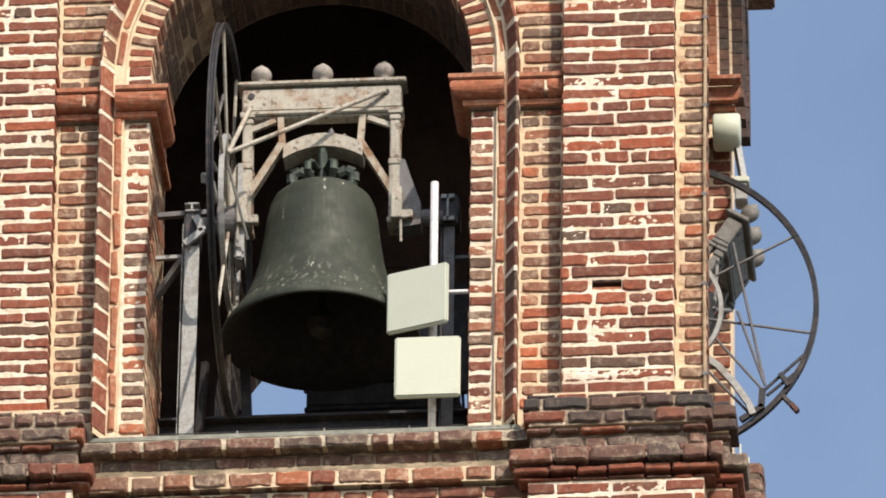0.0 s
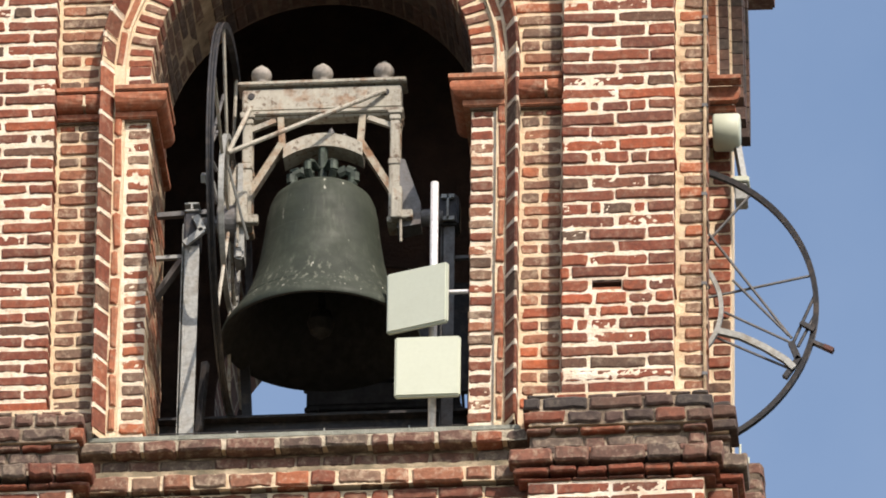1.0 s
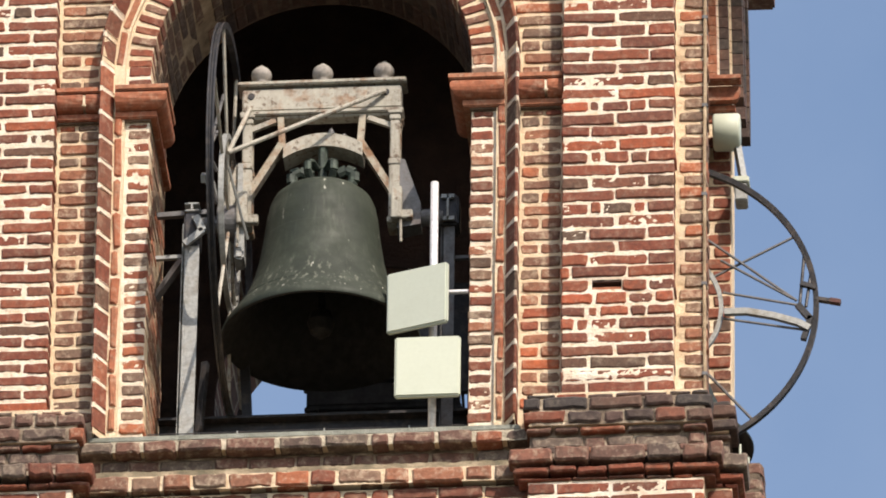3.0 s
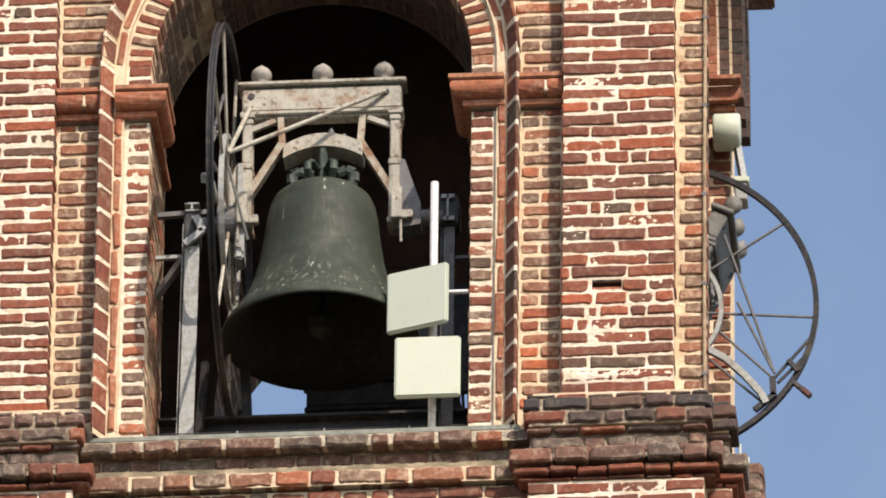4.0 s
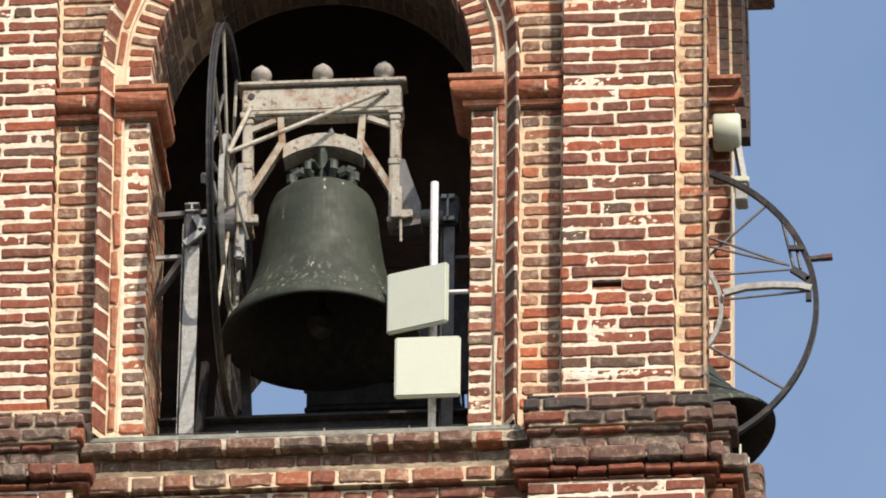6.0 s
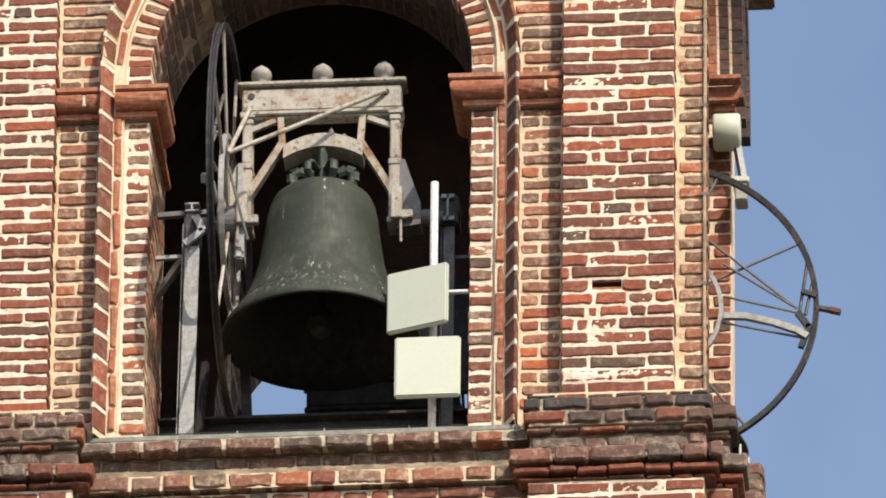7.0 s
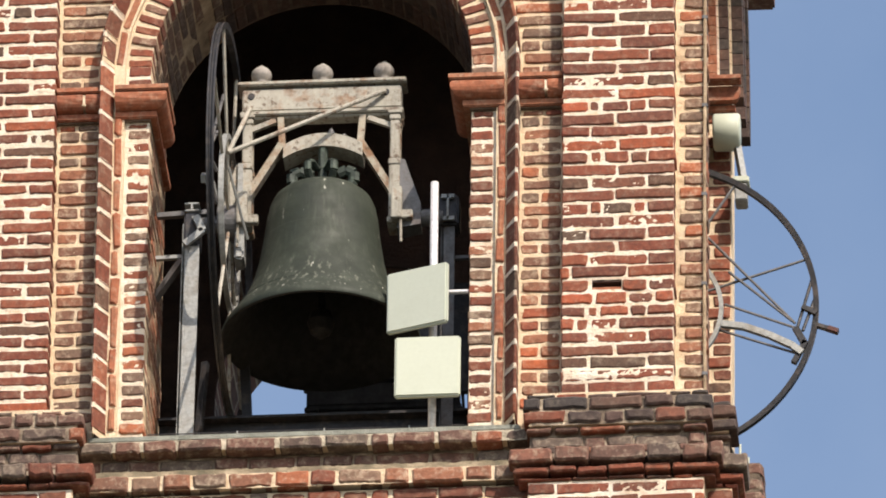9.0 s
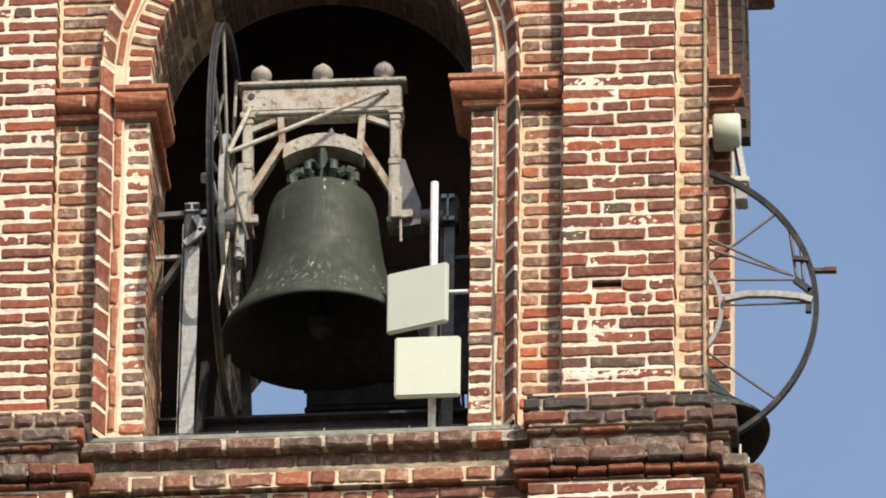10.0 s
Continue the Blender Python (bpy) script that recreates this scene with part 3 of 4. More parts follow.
def roll_piece(length, variant):
    r = random.Random(variant)
    bm = bmesh.new()
    sec = [(0.168, 0.088), (0.1725, 0.074), (0.213, 0.004), (0.221, 0.001), (0.226, 0.006), (0.226, 0.115)]
    cols = []
    for t in (-0.5, -0.46, 0.46, 0.5):
        k = 0.004 if abs(t) == 0.5 else 0.0
        cols.append([bm.verts.new((0.748 + o - k + r.uniform(-0.002, 0.002), y + k + r.uniform(-0.002, 0.002), t * length)) for o, y in sec])
    for a, b in zip(cols, cols[1:]):
        for j in range(len(sec) - 1):
            bm.faces.new((a[j], a[j + 1], b[j + 1], b[j]))
    bm.faces.new(cols[0])
    bm.faces.new(cols[-1][::-1])
    bmesh.ops.recalc_face_normals(bm, faces=bm.faces[:])
    return bm


def lay_rolls():
    roll = [mesh_of("moulded_brick", roll_piece(rng.uniform(0.102, 0.113), v), M_BRICK) for v in range(5)]
    rollt = [mesh_of("moulded_brick", roll_piece(0.108, v + 9), M_TERRA) for v in range(3)]
    joint = [mesh_of("joint", roll_piece(0.030, v + 20), M_LIME) for v in range(5)]
    z = 32.17
    mirror = Matrix.Diagonal((-1, 1, 1, 1))
    spots = []
    while z < SPRING - 0.02:
        spots.append((z, None))
        z += 0.131
    n = 22
    spots += [(None, 90 * (i + 0.5) / (n / 2)) for i in range(n // 2)]
    for z, a in spots:
        for s in (-1, 1):
            ob = new("moulded_brick", rng.choice(rollt if rng.random() < 0.12 else roll))
            m = Matrix.Translation((XC, 0, z)) if a is None else Matrix.Translation((XC, 0, SPRING)) @ pose(0, 0, 0, 0, -a, 0)
            ob.matrix_basis = (Matrix.Translation((2 * XC, 0, 0)) @ mirror @ m) if s < 0 else m
            ob.parent = surround
            # lime squeezed out of the joint above
            ob = new("joint", rng.choice(joint))
            tilt = pose(0.001, 0.0005, 0, 0, rng.uniform(-0.3, 0.3), 0)
            m = Matrix.Translation((XC, 0, z + 0.0655)) @ tilt if a is None else Matrix.Translation((XC, 0, SPRING)) @ pose(0, 0, 0, 0, -a - 45 / (n / 2), 0) @ tilt
            ob.matrix_basis = (Matrix.Translation((2 * XC, 0, 0)) @ mirror @ m) if s < 0 else m
            ob.parent = surround
    # thin upright tiles beside the roll
    z = 32.13
    while z < 33.80:
        L = rng.uniform(0.12, 0.24)
        for s in (-1, 1):
            w = rng.uniform(0.026, 0.038)
            lay(surround, M_TERRA, XC + s * (0.748 + 0.142 + rng.uniform(-0.004, 0.004)), 0.09, z + L / 2, w, round(L - 0.014, 2), depth=0.03, proud=0.009, worn=0.3, name="tile")
        z += L
    for i in range(14):
        a = 180 * (i + 0.5) / 14
        R = 0.748 + 0.142
        lay(surround, M_TERRA, XC + R * math.cos(radians(a)), 0.09, SPRING + R * math.sin(radians(a)), 0.032, 0.18, turn=pose(0, 0, 0, 0, -a, 0), depth=0.03, proud=0.004, name="tile")


lay_rolls()


def ovolo(x0, x1, y0, y1, a, b, f):
    """Quarter-round course, mitred round its free ends."""
    bm = bmesh.new()
    rings = []
    for k, z in ((0.90, 33.927), (0.965, 33.916), (0.98, 33.903), (0.96, 33.889), (0.90, 33.875), (0.80, 33.863), (0.66, 33.854), (0.48, 33.849)):
        j = rng.uniform(-0.0015, 0.0015)
        rings.append([bm.verts.new(v) for v in ((x0 - a * k, y1, z), (x0 - a * k, y0 - f * k + j, z), (x0 * 0.5 + x1 * 0.5, y0 - f * k - j, z), (x1 + b * k, y0 - f * k + j, z), (x1 + b * k, y1, z))])
    for p, q in zip(rings, rings[1:]):
        for i in range(5):
            bm.faces.new((p[i], p[(i + 1) % 5], q[(i + 1) % 5], q[i]))
    bm.faces.new(rings[0])
    bm.faces.new(rings[-1][::-1])
    bmesh.ops.recalc_face_normals(bm, faces=bm.faces[:])
    return bm


def impost(x0, x1, y0, y1, over, up=0.0):
    """Terracotta impost: slab, hollow moulding and fillet; over: overhangs at (x0, x1, front) ends."""
    a, b, f = over
    holder = new("impost")
    sides = "f" + ("l" if a else "") + ("r" if b else "")
    part("slab", box(bmesh.new(), x0 - a * 1.05, x1 + b * 1.05, y0 - f * 1.05, y1 if not (a or b) else y1 - 0.38, 33.930, 33.957, 0.006, 4, sides), M_TERRA, holder)
    part("fillet", box(bmesh.new(), x0 - a * 0.42, x1 + b * 0.42, y0 - f * 0.40, y1, 33.812, 33.845, 0.006, 4, sides), M_TERRA, holder)
    cut = x0 + (x1 - x0) * 0.62
    for u0, u1, ua, ub in (((x0, cut - 0.006, 0.0, 0.0), (cut + 0.006, x1, 0.0, 0.0)) if not (a or b) else ((x0, x1, a, b),)):
        part("moulding", ovolo(u0, u1, y0, y1 if not (a or b) else y1 - 0.32, ua, ub, f), M_TERRA, holder)
    if not (a or b):
        part("joint", box(bmesh.new(), cut - 0.010, cut + 0.010, y0 - f * 0.93, y1 - 0.01, 33.862, 33.922, 0.004), M_MORTAR, holder)
    part("bed", box(bmesh.new(), x0 - a * 0.1, x1 + b * 0.1, y0 - f * 0.2, y1, 33.805, 33.95), M_GRIME, holder)
    holder.location.z = up
    return tagged(holder, "moulded terracotta impost course with dark grime under its edges", "impost", "imposts of the belfry")


for s in (-1, 1):
    x0, x1 = sorted((XC + s * 0.752, XC + s * 0.905))
    impost(x0, x1, 0.11, 0.74, ((0.0, 0.09, 0.09) if s < 0 else (0.10, 0.0, 0.09)))
    x0, x1 = sorted((XC + s * 0.972, XC + s * 1.176))
    impost(x0, x1, 0.116, 0.2, (0.0, 0.0, 0.085))
for s in (-1, 1):
    # cut bricks bedded right under the imposts
    lay(wall_front, M_BRICK_PALE, XC + s * 1.035, 0.12, 33.788, 0.09, 0.028)
    lay(wall_front, M_BRICK, XC + s * 1.130, 0.12, 33.787, 0.075, 0.027)
    lay(surround, M_BRICK, XC + s * 0.805, 0.115, 33.788, 0.092, 0.028)
impost(1.45, 1.785, 2.60, 2.85, (0.0, 0.05, 0.06), 1.465)


# ---- string course and sill ----
def cornice():
    """Stepped rows that break forward under each pilaster; each brick a piece."""
    # bottom, height, overhang, material, lost ground between pieces
    tall = [(32.160, 0.03, 0.022, M_CRUST_SHADE, 0.012), (32.095, 0.066, 0.048, M_CRUST_SHADE, 0.013), (32.023, 0.066, 0.048, M_CRUST_SHADE, 0.013), (31.985, 0.034, 0.022, M_CRUST, 0.012),
            (31.912, 0.07, -0.002, M_CRUST, 0.012), (31.866, 0.046, 0.03, M_CRUST, 0.014), (31.786, 0.078, 0.115, M_CRUST, 0.013)]
    foot = [(31.735, 0.042, 0.085, M_BRICK, 0.010), (31.708, 0.025, 0.062, M_BRICK, 0.010)]
    rows = {"west": [(z, h, o, M_CRUST, g) for z, h, o, m, g in tall] + [(31.752, 0.028, 0.085, M_BRICK, 0.010)], "east": tall + foot,
            "mid": [(31.984, 0.066, 0.064, M_CRUST, 0.016), (31.912, 0.070, -0.004, M_CRUST, 0.010), (31.752, 0.084, 0.117, M_BRICK_PALE, 0.014), (31.678, 0.070, 0.078, M_BRICK, 0.012)]}
    spans = [(-1.90, -1.045, 0.0, "west"), (-1.045, 1.026, 0.10, "mid"), (1.026, 1.829, 0.0, "east"), (1.829, 1.93, 0.11, "east")]
    core, beds, slope = bmesh.new(), bmesh.new(), bmesh.new()
    for x0, x1, y, where in spans:
        full = where != "mid"
        box(core, x0, x1, y + 0.004, 0.3, 31.712 if full else 31.672, 32.18 if full else 32.05)
        if full:
            box(beds, x0, x1, y - 0.040, y, 32.018, 32.156)
        else:
            box(beds, x0, x1, y - 0.058, y, 31.996, 32.050)
            box(beds, x0, x1, y - 0.104, y, 31.761, 31.832)
    ob = tagged(part("string_course", core, M_WORN), "weathered brick string course with dark crust, breaking forward under the pilasters", kind="structure")
    part("mortar_bed", beds, M_MORTAR, ob, "pale lime bedding")
    # mossy mortar fillet that sheds water off the proud row
    cols = []
    for i in range(160):
        x = -1.045 + 2.071 * i / 159
        w = [noise.noise((x * 14, k * 3.3, 1.7)) * 0.010 + noise.noise((x * 45, k * 2.1, 5.0)) * 0.010 for k in range(4)]
        cols.append([slope.verts.new((x, py + wk * 0.5, pz + wk)) for (py, pz), wk in zip(((0.085, 31.918), (0.065, 31.881), (0.015, 31.849), (-0.010, 31.828)), w)])
    for p, q in zip(cols, cols[1:]):
        for k in range(3):
            slope.faces.new((p[k], p[k + 1], q[k + 1], q[k]))
    part("mortar_fillet", slope, M_MOSS, ob, "mossy sloping mortar fillet", True)
    for x0, x1, y, where in spans:
        full = where != "mid"
        for z, h, out, kind, gap in rows[where]:
            e = max(out, 0.0) * 0.8 if full else 0
            a, b = x0 - (e if x0 > 0 else 0), x1 + (e if full else 0)
            x = a
            while x < b - 0.03:
                L = min(rng.choice((0.10, 0.125, 0.14, 0.165, 0.21, 0.25) if full or h > 0.065 else (0.12, 0.13, 0.145, 0.16)), b - x)
                if b - x - L < 0.06:
                    L = b - x
                mat = kind if rng.random() < 0.92 else (M_BRICK if kind is not M_BRICK else M_CRUST)
                lay(ob, mat, x + L / 2, y - out + 0.002 - rng.uniform(0, 0.008), z + h / 2 + rng.uniform(-0.004, 0.004), L - gap - rng.uniform(-0.004, 0.006), h - 0.006 - rng.uniform(0, 0.006),
                    depth=0.12 + out, proud=0.008, worn=0.5 if h > 0.05 else 0.2)
                x += L
    return ob


string_course = cornice()
pointing(string_course, -1.03, 1.02, 31.992, 32.048, 0.0340, 0.0010, material=M_CEMENT)
pointing(string_course, -1.03, 1.02, 31.756, 31.832, -0.0150, 0.0012)
pointing(string_course, -1.03, 1.02, 31.672, 31.746, 0.0205, 0.0002)
for x0, x1 in ((-1.89, -1.06), (1.04, 1.82)):
    pointing(string_course, x0, x1, 31.85, 31.90, -0.0345, 0.0002, material=M_WORN)
    pointing(string_course, x0, x1, 32.018, 32.156, -0.0440, -0.0006, material=M_WORN)
    pointing(string_course, x0, x1, 32.158, 32.20, -0.0190, 0.0022)
pointing(base_wall, 1.03, 1.82, 31.36, 31.705, -0.0620, 0.0004, material=M_LIME)
pointing(base_wall, -1.84, -1.06, 31.36, 31.747, -0.0620, 0.0004, material=M_LIME)
side = tagged(part("east_string_course", box(bmesh.new(), 1.70, 2.06, 0.42, 2.6, 31.2, 32.06, 0.01), M_GRIME), "weathered brick string course along the east side", kind="structure")
for k in range(9):
    lay(side, M_CRUST, 2.0, 0.42, 32.02 - 0.078 * k, 0.12, 0.066, depth=0.05, worn=0.6)
    lay(side, M_CRUST, 1.87, 0.42, 32.02 - 0.078 * k, 0.12, 0.066, depth=0.05, worn=0.6)
    lay(side, M_CRUST, 2.06, 0.52, 32.02 - 0.078 * k, 0.18, 0.066, turn=pose(0, 0, 0, 0, 0, 90), depth=0.05, worn=0.6)
tagged(part("sill", box(bmesh.new(), -1.00, 0.98, 0.034, 0.119, 32.046, 32.078, 0.006), M_SILL), "grey-green cement sill of the opening", kind="structure")


# ---- bells ----
def wheel(holder, R, x, spoke):
    """Rope wheel in the y-z plane: grooved rim, hub, spokes, forked arm and striker lever."""
    w = part("wheel", ring(bmesh.new(), R, [(-0.03, x - 0.014), (0.0, x - 0.018), (0.0, x - 0.009), (-0.014, x - 0.006), (-0.014, x + 0.006), (0.0, x + 0.009), (0.0, x + 0.018), (-0.03, x + 0.014)], 96), M_IRON, holder, "dark iron rope wheel")
    bm = bmesh.new()
    lathe(bm, [(0.0, -0.05), (0.09, -0.05), (0.09, 0.05), (0.0, 0.05)], 24, Matrix.Translation((x, 0, 0)) @ pose(0, 0, 0, 0, 90, 0))
    part("hub", bm, M_DARKSTEEL, w)
    part("inner_ring", ring(bmesh.new(), 0.41, [(-0.012, x - 0.012), (0.012, x - 0.012), (0.012, x + 0.012), (-0.012, x + 0.012)], 48), M_STEEL, w)
    for t in (21.1, 60.8, 101.0, 141.0, 181.0, 221.0, 261.0, 302.0):
        t = radians(t)
        part("spoke", bar(bmesh.new(), (x, -0.06 * math.cos(t), 0.06 * math.sin(t)), (x, -(R - 0.02) * math.cos(t), (R - 0.02) * math.sin(t)), 0.017, seg=6), spoke, w)
    return w


def bell_unit(name, label):
    """A bell on its cast headstock; the axis is x through the origin, the front is -y."""
    top = new(name)
    prof = [(0.472, -0.655), (0.476, -0.645), (0.466, -0.62), (0.437, -0.575), (0.405, -0.525), (0.372, -0.47), (0.345, -0.41), (0.343, -0.405), (0.322, -0.34), (0.300, -0.25), (0.284, -0.15),
            (0.282, -0.14), (0.272, -0.06), (0.265, 0.0), (0.262, 0.004), (0.254, 0.05), (0.236, 0.092), (0.203, 0.122), (0.15, 0.14), (0.06, 0.148), (0.0, 0.149)]
    inner = [(0.0, 0.11), (0.14, 0.10), (0.20, 0.07), (0.232, 0.0), (0.255, -0.15), (0.29, -0.34), (0.335, -0.47), (0.40, -0.58), (0.455, -0.655)]
    prof = [(r * 0.975, z if z > -0.5 else -0.5 + (z + 0.5) * 0.95) for r, z in prof]
    inner = [(r * 0.975, z if z > -0.5 else -0.5 + (z + 0.5) * 0.95) for r, z in inner]
    bell = part("bell", lathe(bmesh.new(), prof, 72), M_BRONZE, top, "dark green bronze bell with pale streaks", True)
    part("bell_inside", lathe(bmesh.new(), inner + prof[:1], 72), M_BELL_IN, top, "inside of the bell, its shade painted near black", True)
    for r, z in ((0.2764, -0.15), (0.3349, -0.41), (0.3915, -0.518)):
        rim = [(r - 0.003, z - 0.008), (r + 0.0006, z - 0.004), (r + 0.0004, z + 0.004), (r - 0.005, z + 0.008)]
        part("moulding_ring", lathe(bmesh.new(), rim, 72), M_BRONZE, top, "", True)
    bm = bmesh.new()
    bar(bm, (0, 0, 0.15), (0, 0.03, -0.5), 0.035, seg=10)
    lathe(bm, [(0.0, -0.64), (0.05, -0.6), (0.065, -0.55), (0.05, -0.5), (0.0, -0.46)], 16)
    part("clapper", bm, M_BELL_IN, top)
    pts = [(0.07, 0.13), (0.11, 0.16), (0.145, 0.20), (0.145, 0.245), (0.11, 0.265), (0.07, 0.25), (0.045, 0.26)]
    for a in (-6, 186, 62, 118, 245, 295):
        b2 = bmesh.new()
        for p, q in zip(pts, pts[1:]):
            bar(b2, (p[0], 0, p[1]), (q[0], 0, q[1]), 0.055 if abs(a - 90) > 90 and a < 200 else 0.026, 0.04, 8, (0, 1, 0))
        b2.transform(pose(0, 0, 0, 0, 0, a))
        part("crown_loop", b2, M_VERDI, top, "verdigris bronze crown loop")
    part("crown_post", bar(bmesh.new(), (0, -0.03, 0.14), (0, -0.03, 0.40), 0.045, 0.05, 8), M_VERDI, top)
    # headstock
    part("beam", box(bmesh.new(), -0.372, 0.372, -0.045, 0.045, 0.584, 0.706, 0.006), M_YOKE, top)
    part("cap", box(bmesh.new(), -0.395, 0.395, -0.065, 0.065, 0.716, 0.738, 0.005), M_YOKE, top)
    part("fillet", box(bmesh.new(), -0.382, 0.382, -0.052, 0.045, 0.560, 0.582, 0.005), M_YOKE, top)
    part("soffit", box(bmesh.new(), -0.35, 0.35, -0.035, 0.035, 0.548, 0.561, 0.004), M_YOKE, top)
    for x in (-0.287, 0.0, 0.288):
        bm = lathe(bmesh.new(), [(0.0, 0.770), (0.035, 0.774), (0.028, 0.785), (0.036, 0.793), (0.047, 0.812), (0.049, 0.825), (0.045, 0.842), (0.034, 0.857), (0.016, 0.866), (0.014, 0.875), (0.0, 0.882)], 24, Matrix.Translation((x, -0.02, -0.034)))
        part("ball_finial", bm, M_FINIAL, top, "grey flaking ball finial", True)
    for x in (-0.345, 0.345):
        for y in (-0.03, 0.04):
            bm = bmesh.new()
            for z0, z1, w in ((0.54, 0.561, 0.066), (0.51, 0.54, 0.052), (0.30, 0.51, 0.044), (0.265, 0.30, 0.056), (-0.02, 0.265, 0.05), (-0.05, -0.02, 0.062)):
                box(bm, x - w / 2, x + w / 2, y - w / 2, y + w / 2, z0, z1, 0.004)
            part("post", bm, M_YOKE if y < 0 else M_YOKE_RUST, top)
        s = 1 if x > 0 else -1
        y = -0.025
        part("strut", bar(bmesh.new(), (s * 0.335, y, 0.13), (s * 0.185, y, 0.40), 0.034, 0.05, 4, (0, 1, 0)), M_YOKE_RUST, top, "cream painted strut with rust")
        part("hanger", bar(bmesh.new(), (s * 0.18, y, 0.37), (s * 0.192, y, 0.55), 0.03, 0.03, 4, (0, 1, 0)), M_YOKE_RUST, top)
        part("knee", bar(bmesh.new(), (s * 0.215, y, 0.54), (s * 0.33, y, 0.49), 0.026, 0.02, 4, (0, 1, 0)), M_YOKE, top)
        # side cheek and gudgeon
        bm = bmesh.new()
        out = [(s * 0.355, 0.30), (s * 0.395, 0.29), (s * 0.415, 0.22), (s * 0.47, 0.05), (s * 0.47, -0.06), (s * 0.36, -0.08)]
        f = [bm.verts.new((px, -0.05, pz)) for px, pz in out]
        g = [bm.verts.new((px, 0.05, pz)) for px, pz in out]
        bm.faces.new(f)
        bm.faces.new(g[::-1])
        for i in range(6):
            bm.faces.new((f[i], g[i], g[(i + 1) % 6], f[(i + 1) % 6]))
        bmesh.ops.recalc_face_normals(bm, faces=bm.faces[:])
        part("cheek", bm, M_YOKE if s < 0 else M_DARKSTEEL, top)
        part("gudgeon", lathe(bmesh.new(), [(0.0, 0.38), (0.04, 0.38), (0.04, 0.52), (0.03, 0.57), (0.0, 0.57)], 20, pose(0, 0, 0, 0, s * 90, 0)), M_DARKSTEEL, top)
        bm = bmesh.new()
        box(bm, s * 0.36 - 0.025, s * 0.36 + 0.025, -0.10, -0.05, -0.05, 0.12, 0.004)
        box(bm, s * 0.36 - 0.02, s * 0.36 + 0.075, -0.085, -0.05, -0.045, 0.0, 0.004)
        bar(bm, (s * 0.378, -0.075, -0.04), (s * 0.382, -0.075, -0.17), 0.014, seg=6)
        part("bracket", bm, M_YOKE, top)
    # crown saddle: a curved plate over the loops
    bm = bmesh.new()
    cols = []
    for i in range(13):
        u = -1 + i / 6
        x, z = 0.01 + u * 0.185, 0.445 - 0.06 * u * u
        cols.append([bm.verts.new((x, y, z + dz)) for y, dz in ((-0.06, -0.07), (-0.06, 0.0), (0.06, 0.0), (0.06, -0.07))])
    for a, b in zip(cols, cols[1:]):
        for j in range(4):
            bm.faces.new((a[j], a[(j + 1) % 4], b[(j + 1) % 4], b[j]))
    bm.faces.new(cols[0][::-1])
    bm.faces.new(cols[-1])
    bmesh.ops.recalc_face_normals(bm, faces=bm.faces[:])
    part("saddle", bm, M_YOKE, top)
    for x, drop in ((0.045, 0.0), (0.105, 0.03)):
        part("nut", lathe(bmesh.new(), [(0.0, 0.43), (0.015, 0.43), (0.015, 0.466), (0.010, 0.470), (0.010, 0.480), (0.0, 0.482)], 8, Matrix.Translation((x, -0.03, -drop))), M_DARKSTEEL, top)
    for x in (-0.33, 0.30):
        part("bolt", lathe(bmesh.new(), [(0.0, -0.02), (0.017, -0.02), (0.017, 0.0), (0.0, 0.0)], 8, Matrix.Translation((x, -0.045, 0.665)) @ pose(0, 0, 0, -90, 0, 0) @ Matrix.Translation((0, 0, 0.015))), M_IRON, top)
    return tagged(top, label, "bell")


